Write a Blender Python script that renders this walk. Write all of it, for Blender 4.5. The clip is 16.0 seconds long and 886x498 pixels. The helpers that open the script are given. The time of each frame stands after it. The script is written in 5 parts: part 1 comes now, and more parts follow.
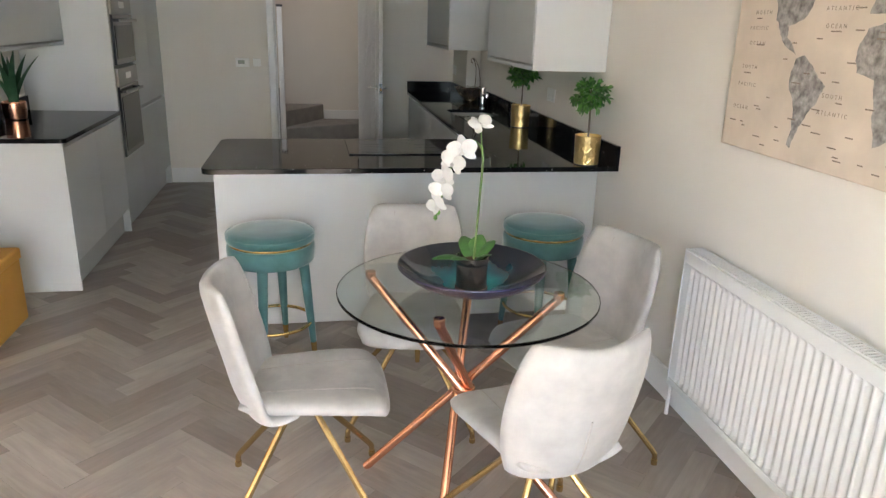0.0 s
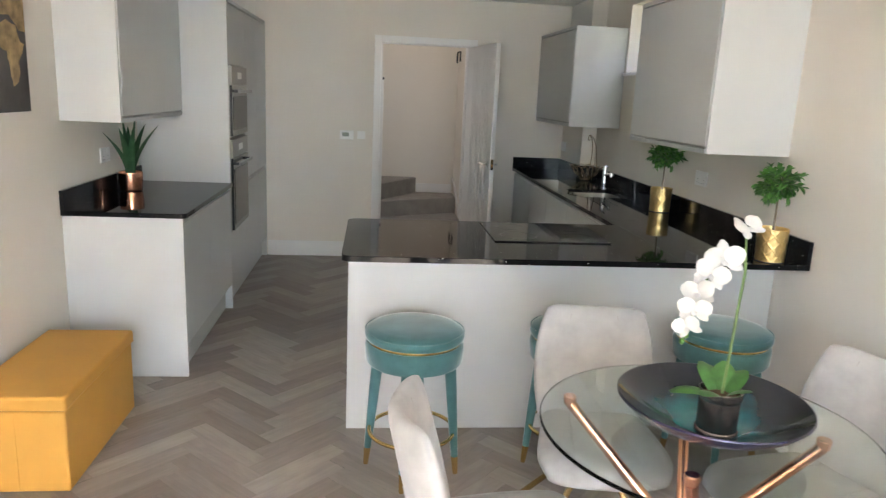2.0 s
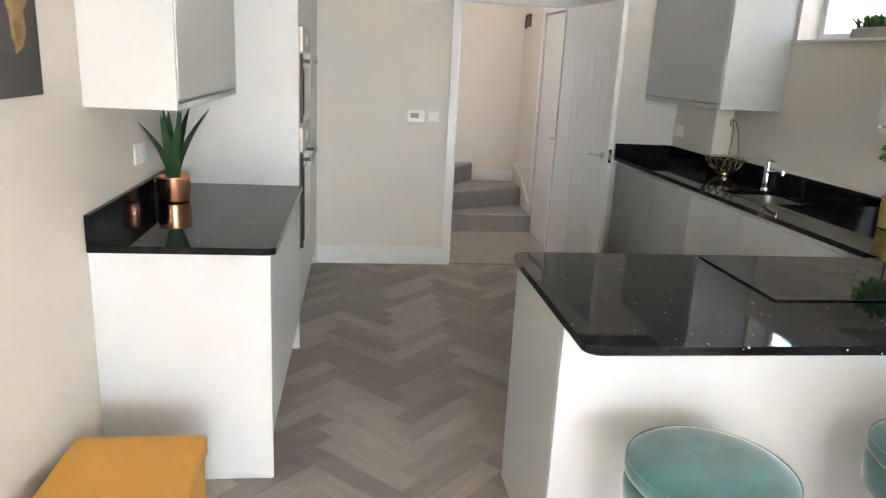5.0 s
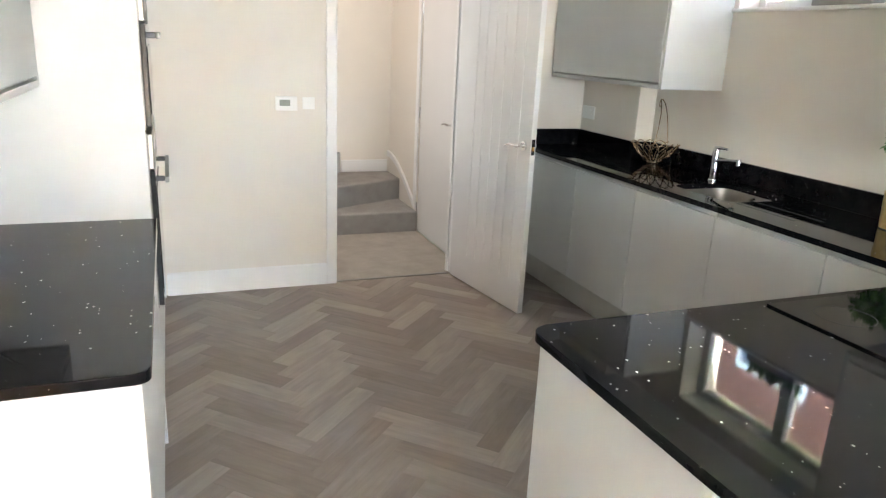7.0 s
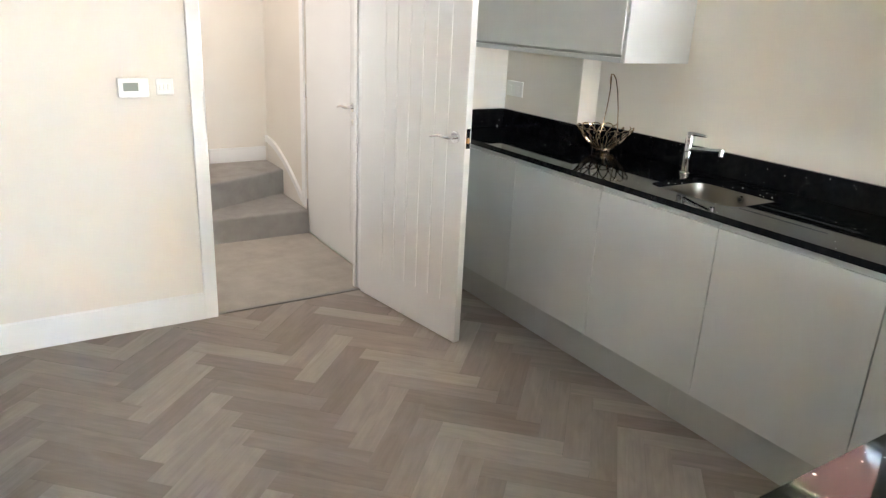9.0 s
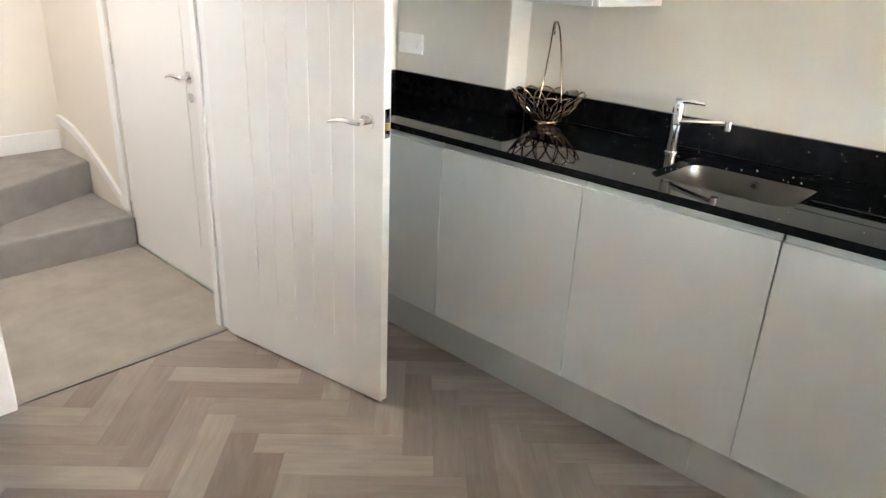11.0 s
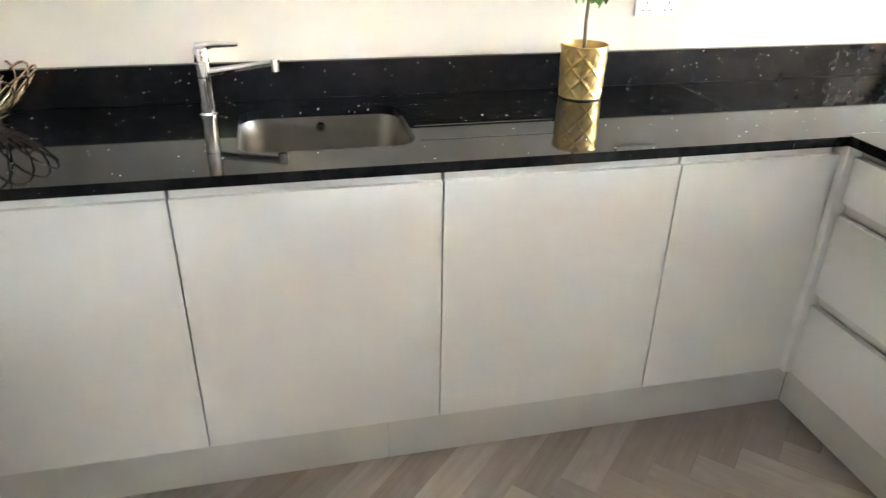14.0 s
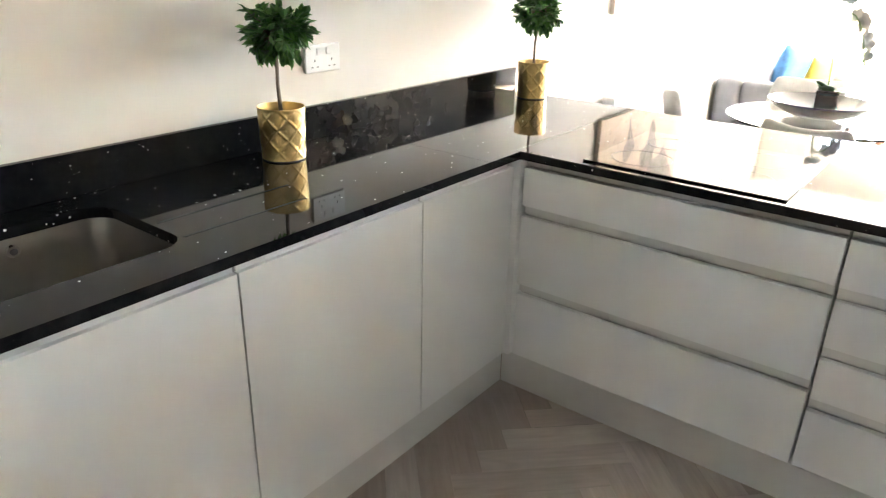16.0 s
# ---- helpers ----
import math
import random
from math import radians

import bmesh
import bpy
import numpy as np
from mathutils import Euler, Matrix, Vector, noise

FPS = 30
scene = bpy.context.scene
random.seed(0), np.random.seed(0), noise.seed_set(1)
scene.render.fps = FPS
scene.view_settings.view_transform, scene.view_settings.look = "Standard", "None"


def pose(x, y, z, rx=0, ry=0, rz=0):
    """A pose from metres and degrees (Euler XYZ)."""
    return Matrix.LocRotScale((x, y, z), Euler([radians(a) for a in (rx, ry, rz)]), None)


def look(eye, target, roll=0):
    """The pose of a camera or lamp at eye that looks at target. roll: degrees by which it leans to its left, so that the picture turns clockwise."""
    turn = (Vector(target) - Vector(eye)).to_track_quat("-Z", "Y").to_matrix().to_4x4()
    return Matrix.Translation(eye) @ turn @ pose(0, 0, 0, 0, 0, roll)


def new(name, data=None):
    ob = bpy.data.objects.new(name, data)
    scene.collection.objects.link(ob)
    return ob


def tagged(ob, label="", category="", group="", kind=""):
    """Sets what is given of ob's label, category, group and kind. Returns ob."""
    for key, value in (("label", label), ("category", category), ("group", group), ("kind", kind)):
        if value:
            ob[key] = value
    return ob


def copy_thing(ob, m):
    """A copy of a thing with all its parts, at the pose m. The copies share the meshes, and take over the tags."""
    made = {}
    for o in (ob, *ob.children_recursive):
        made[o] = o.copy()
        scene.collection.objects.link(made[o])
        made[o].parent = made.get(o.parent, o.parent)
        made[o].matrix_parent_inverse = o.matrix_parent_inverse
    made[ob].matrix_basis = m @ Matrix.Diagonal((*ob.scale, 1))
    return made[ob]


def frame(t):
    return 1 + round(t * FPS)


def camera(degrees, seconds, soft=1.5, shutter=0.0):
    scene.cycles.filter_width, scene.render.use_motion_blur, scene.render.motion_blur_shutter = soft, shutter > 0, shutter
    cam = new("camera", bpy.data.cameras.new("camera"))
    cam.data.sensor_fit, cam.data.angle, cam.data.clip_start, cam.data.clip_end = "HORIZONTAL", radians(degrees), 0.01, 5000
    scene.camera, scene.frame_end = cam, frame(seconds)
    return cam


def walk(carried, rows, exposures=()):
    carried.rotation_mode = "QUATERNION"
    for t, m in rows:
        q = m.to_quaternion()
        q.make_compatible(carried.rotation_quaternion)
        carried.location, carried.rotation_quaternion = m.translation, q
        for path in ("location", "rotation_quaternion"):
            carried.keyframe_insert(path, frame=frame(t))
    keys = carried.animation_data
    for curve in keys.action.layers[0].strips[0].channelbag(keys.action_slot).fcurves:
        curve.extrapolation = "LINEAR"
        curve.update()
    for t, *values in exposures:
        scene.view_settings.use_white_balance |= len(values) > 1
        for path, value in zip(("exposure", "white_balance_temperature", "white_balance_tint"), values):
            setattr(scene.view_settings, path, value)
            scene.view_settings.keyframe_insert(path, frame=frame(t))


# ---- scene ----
cam = camera(64.7, 16.0, soft=1.25, shutter=0.2)
PATH = [
    (0, (-0.005, 0.263, 1.595), (0.353, 2.131, 0.976), 1.8),
    (0.5, (-0.045, 0.293, 1.624), (0.327, 2.19, 1.112), 1.9),
    (1, (-0.121, 0.437, 1.619), (0.251, 2.351, 1.17), 2.2),
    (1.5, (-0.26, 0.604, 1.604), (0.05, 2.531, 1.171), 2.4),
    (2, (-0.403, 0.758, 1.586), (-0.196, 2.699, 1.15), 2.6),
    (2.5, (-0.586, 0.909, 1.584), (-0.43, 2.852, 1.133), 2.7),
    (3, (-0.68, 1.092, 1.557), (-0.536, 3.03, 1.084), 2.5),
    (3.5, (-0.743, 1.316, 1.567), (-0.598, 3.247, 1.068), 2.7),
    (4, (-0.856, 1.553, 1.555), (-0.705, 3.483, 1.052), 2.6),
    (4.2, (-0.908, 1.651, 1.561), (-0.747, 3.579, 1.056), 2.7),
    (6.3, (-1.273, 2.747, 1.561), (-0.73, 4.593, 1.016), 2.6),
    (6.5, (-1.286, 2.845, 1.557), (-0.686, 4.672, 1.006), 2.6),
    (7, (-1.295, 3.1, 1.553), (-0.591, 4.884, 0.988), 2.7),
    (7.5, (-1.333, 3.363, 1.554), (-0.534, 5.102, 0.975), 2.9),
    (8, (-1.293, 3.58, 1.536), (-0.403, 5.269, 0.94), 2.8),
    (8.5, (-1.206, 3.814, 1.534), (-0.238, 5.45, 0.911), 2.8),
    (8.7, (-1.185, 3.892, 1.542), (-0.195, 5.512, 0.913), 2.8),
    (11, (-0.84, 5.027, 1.472), (0.528, 6.275, 0.716), 2.7),
    (11.5, (-0.778, 5.198, 1.443), (0.751, 6.251, 0.7), 2.8),
    (12, (-0.688, 5.357, 1.43), (0.978, 6.169, 0.68), 2.6),
    (12.5, (-0.638, 5.493, 1.415), (1.108, 6.044, 0.612), 2.4),
    (13, (-0.62, 5.668, 1.39), (1.186, 5.817, 0.543), 2.1),
    (13.5, (-0.537, 5.736, 1.404), (1.237, 5.606, 0.489), 1.2),
    (14, (-0.469, 5.854, 1.437), (1.264, 5.442, 0.528), 1.1),
    (14.5, (-0.425, 6.008, 1.503), (1.211, 5.236, 0.651), 1.2),
    (15, (-0.369, 6.119, 1.5), (1.118, 5.035, 0.716), 1.2),
    (15.5, (-0.264, 6.186, 1.477), (1.059, 4.905, 0.698), 1.1),
    (16, (-0.153, 6.286, 1.466), (0.969, 4.823, 0.689), 1.3),
]
walk(cam, [(t, look(eye, target, roll)) for t, eye, target, roll in PATH],
     exposures=[(0.0, 4.08, 6500, 10), (1.0, 4.20, 6480, 10), (2.0, 4.48, 6480, 10), (4.0, 4.88, 6500, 10), (6.5, 5.60, 6560, 10), (8.0, 5.98, 6560, 10), (8.7, 6.05, 6560, 10), (11.0, 6.36, 6580, 10), (12.5, 6.70, 6600, 10), (14.0, 7.0, 6620, 11), (15.0, 6.72, 6650, 11), (16.0, 6.52, 6620, 11)])

# ---- daylight ----
SUN_ELEVATION, SUN_AZIMUTH = 54.0, 165.0   # degrees; the azimuth counts from north (+y) to east (+x)
world = bpy.data.worlds.new("daylight")
scene.world = world
world.use_nodes = True
wn = world.node_tree.nodes
sky = wn.new("ShaderNodeTexSky")
sky.sky_type, sky.sun_disc = "NISHITA", False
sky.sun_elevation, sky.sun_rotation = radians(SUN_ELEVATION), radians(SUN_AZIMUTH)
sky.dust_density, sky.air_density = 1.0, 1.0
wn["Background"].inputs[1].default_value = 0.15
world.node_tree.links.new(sky.outputs[0], wn["Background"].inputs[0])

sun_data = bpy.data.lights.new("sun", "SUN")
sun_data.energy, sun_data.angle, sun_data.color = 4.0, radians(0.5), (1.0, 0.94, 0.85)
sun = new("sun", sun_data)
sa, se = radians(SUN_AZIMUTH), radians(SUN_ELEVATION)
sun_way = Vector((math.sin(sa) * math.cos(se), math.cos(sa) * math.cos(se), math.sin(se)))
sun.matrix_basis = look(tuple(sun_way * 20), (0, 0, 0))


def area_lamp(name, eye, target, w, h, watts, colour):
    d = bpy.data.lights.new(name, "AREA")
    d.shape, d.size, d.size_y, d.energy, d.color = "RECTANGLE", w, h, watts, colour
    ob = new(name, d)
    ob.matrix_basis = look(eye, target)
    return ob


# skylight in the upper part of the garden doors' opening
area_lamp("garden_skylight", (-0.165, -1.24, 1.60), (-0.165, 1.0, 1.45), 2.4, 0.85, 1.6, (0.74, 0.87, 1.0))
# daylight of the front door beside the stairs, and the warm landing light over them
area_lamp("hall_daylight", (-0.94, 8.0, 1.3), (0.6, 8.05, 0.9), 0.7, 1.6, 0.40, (0.90, 0.94, 1.0))
area_lamp("landing_light", (-0.2, 8.7, 3.55), (-0.2, 8.7, 0), 0.35, 0.35, 0.26, (1.0, 0.80, 0.66))

# ---- materials ----
def mat(name):
    m = bpy.data.materials.new(name)
    m.use_nodes = True
    return m, m.node_tree.nodes, m.node_tree.links, m.node_tree.nodes["Principled BSDF"]


def noise_node(n, l, scale, detail=4.0, rough=0.55, coords="Object", stretch=None):
    tc = n.new("ShaderNodeTexCoord")
    out = tc.outputs[coords]
    if stretch:
        mp = n.new("ShaderNodeMapping")
        mp.inputs["Scale"].default_value = stretch
        l.new(out, mp.inputs["Vector"])
        out = mp.outputs[0]
    t = n.new("ShaderNodeTexNoise")
    t.inputs["Scale"].default_value, t.inputs["Detail"].default_value, t.inputs["Roughness"].default_value = scale, detail, rough
    l.new(out, t.inputs["Vector"])
    return t


def ramp(n, l, source, stops):
    r = n.new("ShaderNodeValToRGB")
    while len(r.color_ramp.elements) < len(stops):
        r.color_ramp.elements.new(0.5)
    for e, (p, c) in zip(r.color_ramp.elements, stops):
        e.position, e.color = p, (*c, 1)
    l.new(source, r.inputs[0])
    return r


def bump(n, l, bsdf, height, strength, distance):
    b = n.new("ShaderNodeBump")
    b.inputs["Strength"].default_value, b.inputs["Distance"].default_value = strength, distance
    l.new(height, b.inputs["Height"])
    l.new(b.outputs[0], bsdf.inputs["Normal"])
    return b


def surface(name, colour, roughness=0.5, metal=0.0, vary=0.06, scale=3.0, grain=180.0, grain_bump=0.15, depth=0.0006, coat=0.0, sheen=0.0, spec=0.5, rough_vary=0.06):
    """A plain real surface with cloudy tone at one scale and fine relief at another."""
    m, n, l, b = mat(name)
    big = noise_node(n, l, scale)
    c = Vector(colour)
    r = ramp(n, l, big.outputs["Fac"], [(0.3, tuple(c * (1 - vary))), (0.7, tuple(min(1.0, x) for x in c * (1 + vary)))])
    l.new(r.outputs[0], b.inputs["Base Color"])
    fine = noise_node(n, l, grain, 3.0)
    mr = n.new("ShaderNodeMapRange")
    mr.inputs["To Min"].default_value, mr.inputs["To Max"].default_value = max(0.0, roughness - rough_vary), min(1.0, roughness + rough_vary)
    l.new(big.outputs["Fac"], mr.inputs["Value"])
    l.new(mr.outputs[0], b.inputs["Roughness"])
    b.inputs["Metallic"].default_value = metal
    b.inputs["Coat Weight"].default_value = coat
    b.inputs["Sheen Weight"].default_value = sheen
    b.inputs["Sheen Roughness"].default_value = 0.35
    b.inputs["Specular IOR Level"].default_value = spec
    if grain_bump:
        bump(n, l, b, fine.outputs["Fac"], grain_bump, depth)
    return m


M_wall = surface("cream_wall_paint", (0.745, 0.698, 0.628), 0.75, vary=0.02, scale=1.2, grain=260, grain_bump=0.2, depth=0.0005)
M_ceiling = surface("white_ceiling_paint", (0.87, 0.86, 0.83), 0.85, vary=0.015, scale=1.0, grain=200)
M_white = surface("white_satin_paint", (0.80, 0.79, 0.77), 0.35, vary=0.02, scale=2.0, grain=120, grain_bump=0.08)
M_door = surface("white_door_paint", (0.74, 0.725, 0.70), 0.40, vary=0.02, scale=2.5, grain=90, grain_bump=0.12)
M_unit = surface("light_grey_matt_lacquer", (0.578, 0.588, 0.580), 0.42, vary=0.02, scale=1.6, grain=300, grain_bump=0.06, depth=0.0003)
# unit lacquer darkened in its colour, for the shade on plinths and grip rails
M_unit_shaded = surface("grey_lacquer_shaded", (0.475, 0.48, 0.463), 0.45, vary=0.03, scale=1.6, grain=300, grain_bump=0.05)
M_sink = surface("satin_sink_steel", (0.30, 0.28, 0.255), 0.38, 1.0, vary=0.06, scale=6, grain=400, grain_bump=0.12)
# darker grey for recessed parts; the shade there is part of the colour
M_recess_shade = surface("grey_recess_shade", (0.40, 0.41, 0.40), 0.45, vary=0.02, scale=2.0, grain=300, grain_bump=0.05)
M_gap = surface("shadow_gap_black", (0.02, 0.02, 0.02), 0.7, vary=0.1, grain_bump=0.0)
M_radiator = surface("white_radiator_enamel", (0.72, 0.72, 0.71), 0.35, vary=0.01, grain_bump=0.0)
M_plastic = surface("white_switch_plastic", (0.84, 0.83, 0.80), 0.30, vary=0.01, grain_bump=0.0)
M_grey_plastic = surface("grey_display_plastic", (0.30, 0.33, 0.28), 0.25, vary=0.04, grain_bump=0.0)
M_dark = surface("dark_grey_metal", (0.06, 0.06, 0.065), 0.4, vary=0.1, grain_bump=0.05)
M_chrome = surface("polished_chrome", (0.82, 0.82, 0.83), 0.08, 1.0, vary=0.02, grain_bump=0.0, rough_vary=0.03)
M_steel = surface("brushed_stainless_steel", (0.34, 0.33, 0.315), 0.34, 1.0, vary=0.05, scale=6, grain=400, grain_bump=0.12)
M_gold = surface("polished_gold_metal", (0.80, 0.56, 0.22), 0.20, 1.0, vary=0.06, scale=9, grain=120, grain_bump=0.05)
M_brass = surface("antique_brass_leg", (0.62, 0.45, 0.21), 0.22, 1.0, vary=0.04, scale=5, grain_bump=0.0)
M_gold_matt = surface("hammered_gold_leaf", (0.74, 0.55, 0.25), 0.33, 1.0, vary=0.10, scale=26, grain=160, grain_bump=0.15, depth=0.0006)
M_copper = surface("polished_copper", (0.86, 0.42, 0.27), 0.16, 1.0, vary=0.07, scale=8, grain=160, grain_bump=0.05)
M_wire = surface("champagne_gold_wire", (0.46, 0.35, 0.24), 0.22, 1.0, vary=0.08, scale=12, grain_bump=0.0)
M_teal = surface("teal_velvet", (0.068, 0.168, 0.175), 0.80, vary=0.20, scale=9, grain=420, grain_bump=0.25, depth=0.0008, sheen=1.0, spec=0.25)
M_velvet = surface("pale_grey_velvet", (0.395, 0.385, 0.372), 0.85, vary=0.13, scale=11, grain=420, grain_bump=0.3, depth=0.0008, sheen=0.2, spec=0.2)
M_seam = surface("grey_stitched_seam", (0.36, 0.34, 0.32), 0.9, vary=0.05, grain_bump=0.1)
M_mustard = surface("mustard_faux_leather", (0.60, 0.31, 0.06), 0.55, vary=0.05, scale=5, grain=260, grain_bump=0.3, depth=0.0008, spec=0.35)
M_sofa = surface("grey_woven_upholstery", (0.20, 0.20, 0.215), 0.95, vary=0.08, scale=14, grain=600, grain_bump=0.5, depth=0.001, spec=0.2)
M_cushion_blue = surface("blue_velvet_cushion", (0.04, 0.15, 0.33), 0.8, vary=0.25, scale=14, grain=300, sheen=0.4)
M_cushion_yellow = surface("yellow_cotton_cushion", (0.75, 0.55, 0.08), 0.85, vary=0.08, scale=12, grain=300)
M_cushion_white = surface("white_cotton_cushion", (0.75, 0.73, 0.68), 0.9, vary=0.05, scale=12, grain=300)
M_petal = surface("white_orchid_petal", (0.47, 0.47, 0.455), 0.6, vary=0.04, scale=40, grain=200, grain_bump=0.1)
M_stem = surface("green_plant_stem", (0.10, 0.17, 0.045), 0.5, vary=0.15, scale=25, grain=200)
M_leaf = surface("dark_green_leaf", (0.045, 0.140, 0.028), 0.35, vary=0.35, scale=22, grain=160, grain_bump=0.15)
M_leaf_light = surface("bright_green_leaf", (0.10, 0.25, 0.045), 0.38, vary=0.3, scale=22, grain=160, grain_bump=0.15)
M_aloe = surface("blue_green_aloe_leaf", (0.032, 0.09, 0.038), 0.4, vary=0.25, scale=18, grain=140)
M_bark = surface("grey_brown_twig", (0.20, 0.16, 0.12), 0.8, vary=0.2, scale=40, grain=160, grain_bump=0.4)
M_soil = surface("brown_bark_chips", (0.12, 0.07, 0.035), 0.95, vary=0.4, scale=70, grain=140, grain_bump=0.8, depth=0.004)
M_carpet = surface("grey_beige_carpet", (0.42, 0.385, 0.34), 1.0, vary=0.10, scale=7, grain=520, grain_bump=1.0, depth=0.004, spec=0.1)
M_riser = surface("grey_stair_carpet", (0.36, 0.348, 0.335), 1.0, vary=0.10, scale=9, grain=520, grain_bump=1.0, depth=0.004, spec=0.1)
M_black_glass = surface("black_ceramic_glass", (0.012, 0.011, 0.011), 0.05, vary=0.1, grain_bump=0.0, rough_vary=0.02)
M_oven_glass = surface("dark_oven_glass", (0.03, 0.032, 0.034), 0.06, vary=0.1, grain_bump=0.0, coat=0.5, rough_vary=0.02)
M_fence = surface("sunlit_fence_timber", (0.42, 0.30, 0.17), 0.85, vary=0.2, scale=4, grain=60, grain_bump=0.4)
M_paving = surface("buff_paving", (0.42, 0.38, 0.32), 0.9, vary=0.15, scale=2, grain=90, grain_bump=0.4)
M_brick = surface("red_brick", (0.21, 0.085, 0.06), 0.9, vary=0.25, scale=7, grain=80, grain_bump=0.5)
M_upvc = surface("white_window_plastic", (0.82, 0.82, 0.81), 0.28, vary=0.01, grain_bump=0.0)
M_lawn = surface("garden_lawn", (0.07, 0.11, 0.03), 0.95, vary=0.3, scale=5, grain=120, grain_bump=0.8)
M_red_led = surface("amber_hinge_brass", (0.55, 0.30, 0.10), 0.35, 1.0, vary=0.1, grain_bump=0.0)


def clear_glass(name, colour, rough=0.0):
    m, n, l, b = mat(name)
    b.inputs["Base Color"].default_value = (*colour, 1)
    b.inputs["Transmission Weight"].default_value, b.inputs["Roughness"].default_value, b.inputs["IOR"].default_value = 1.0, rough, 1.48
    return m


M_glass = clear_glass("clear_window_glass", (1, 1, 1))
M_table_glass = clear_glass("clear_table_glass", (0.90, 0.97, 0.94))


def quartz():
    """Black polished quartz with scattered mirror flecks of uneven size."""
    m, n, l, b = mat("black_sparkle_quartz")
    tc = n.new("ShaderNodeTexCoord")
    v = n.new("ShaderNodeTexVoronoi")
    v.inputs["Scale"].default_value = 70
    v.inputs["Randomness"].default_value = 1.0
    l.new(tc.outputs["Object"], v.inputs["Vector"])
    sep = n.new("ShaderNodeSeparateColor")
    l.new(v.outputs["Color"], sep.inputs[0])
    pick = n.new("ShaderNodeMapRange")            # only some cells hold a fleck, each of its own size
    pick.inputs["From Min"].default_value, pick.inputs["From Max"].default_value = 0.86, 1.0
    pick.inputs["To Min"].default_value, pick.inputs["To Max"].default_value = 0.03, 0.22
    l.new(sep.outputs[0], pick.inputs["Value"])
    less = n.new("ShaderNodeMath")
    less.operation = "LESS_THAN"
    l.new(v.outputs["Distance"], less.inputs[0])
    l.new(pick.outputs[0], less.inputs[1])
    cloud = noise_node(n, l, 30, 5)
    dark = ramp(n, l, cloud.outputs["Fac"], [(0.35, (0.006, 0.006, 0.007)), (0.7, (0.012, 0.0115, 0.012))])
    mix = n.new("ShaderNodeMix")
    mix.data_type = "RGBA"
    l.new(less.outputs[0], mix.inputs["Factor"])
    l.new(dark.outputs[0], mix.inputs["A"])
    mix.inputs["B"].default_value = (0.80, 0.80, 0.78, 1)
    l.new(mix.outputs["Result"], b.inputs["Base Color"])
    smear = noise_node(n, l, 4, 4)
    mr = n.new("ShaderNodeMapRange")
    mr.inputs["To Min"].default_value, mr.inputs["To Max"].default_value = 0.025, 0.06
    l.new(smear.outputs["Fac"], mr.inputs["Value"])
    l.new(mr.outputs[0], b.inputs["Roughness"])
    b.inputs["Specular IOR Level"].default_value = 0.19
    return m


M_quartz = quartz()


def plank_material(name, islands):
    """Grey-brown limed oak; every plank has its own tone and grain."""
    m, n, l, b = mat(name)
    uv = n.new("ShaderNodeUVMap")
    if islands:
        r = n.new("ShaderNodeNewGeometry").outputs["Random Per Island"]
    else:
        r = n.new("ShaderNodeObjectInfo").outputs["Random"]
    off = n.new("ShaderNodeVectorMath")
    off.operation = "SCALE"
    off.inputs[0].default_value = (37.0, 91.0, 13.0)
    l.new(r, off.inputs["Scale"])
    add = n.new("ShaderNodeVectorMath")
    l.new(uv.outputs[0], add.inputs[0])
    l.new(off.outputs[0], add.inputs[1])

    def grain(stretch, scale, detail, dist):
        mp = n.new("ShaderNodeMapping")
        mp.inputs["Scale"].default_value = stretch
        l.new(add.outputs[0], mp.inputs["Vector"])
        t = n.new("ShaderNodeTexNoise")
        t.inputs["Scale"].default_value, t.inputs["Detail"].default_value, t.inputs["Distortion"].default_value = scale, detail, dist
        l.new(mp.outputs[0], t.inputs["Vector"])
        return t

    streak = grain((1.3, 22, 1), 3.0, 6, 0.6)
    cloud = grain((2.2, 7, 1), 2.0, 4, 1.0)
    tone = ramp(n, l, r, [(0.0, (0.235, 0.196, 0.172)), (0.5, (0.302, 0.259, 0.230)), (1.0, (0.375, 0.330, 0.297))])
    s = n.new("ShaderNodeMapRange")
    s.inputs["From Min"].default_value, s.inputs["From Max"].default_value, s.inputs["To Min"].default_value, s.inputs["To Max"].default_value = 0.3, 0.7, 0.92, 1.07
    l.new(streak.outputs["Fac"], s.inputs["Value"])
    c = n.new("ShaderNodeMapRange")
    c.inputs["From Min"].default_value, c.inputs["From Max"].default_value, c.inputs["To Min"].default_value, c.inputs["To Max"].default_value = 0.3, 0.7, 0.88, 1.10
    l.new(cloud.outputs["Fac"], c.inputs["Value"])
    mul = n.new("ShaderNodeMath")
    mul.operation = "MULTIPLY"
    l.new(s.outputs[0], mul.inputs[0])
    l.new(c.outputs[0], mul.inputs[1])
    col = n.new("ShaderNodeVectorMath")
    col.operation = "SCALE"
    l.new(tone.outputs[0], col.inputs[0])
    l.new(mul.outputs[0], col.inputs["Scale"])
    l.new(col.outputs[0], b.inputs["Base Color"])
    rr = n.new("ShaderNodeMapRange")
    rr.inputs["To Min"].default_value, rr.inputs["To Max"].default_value = 0.42, 0.62
    l.new(cloud.outputs["Fac"], rr.inputs["Value"])
    l.new(rr.outputs[0], b.inputs["Roughness"])
    bump(n, l, b, streak.outputs["Fac"], 0.25, 0.0008)
    return m


M_plank = plank_material("limed_oak_plank", False)
M_plank_rest = plank_material("limed_oak_planks_joined", True)


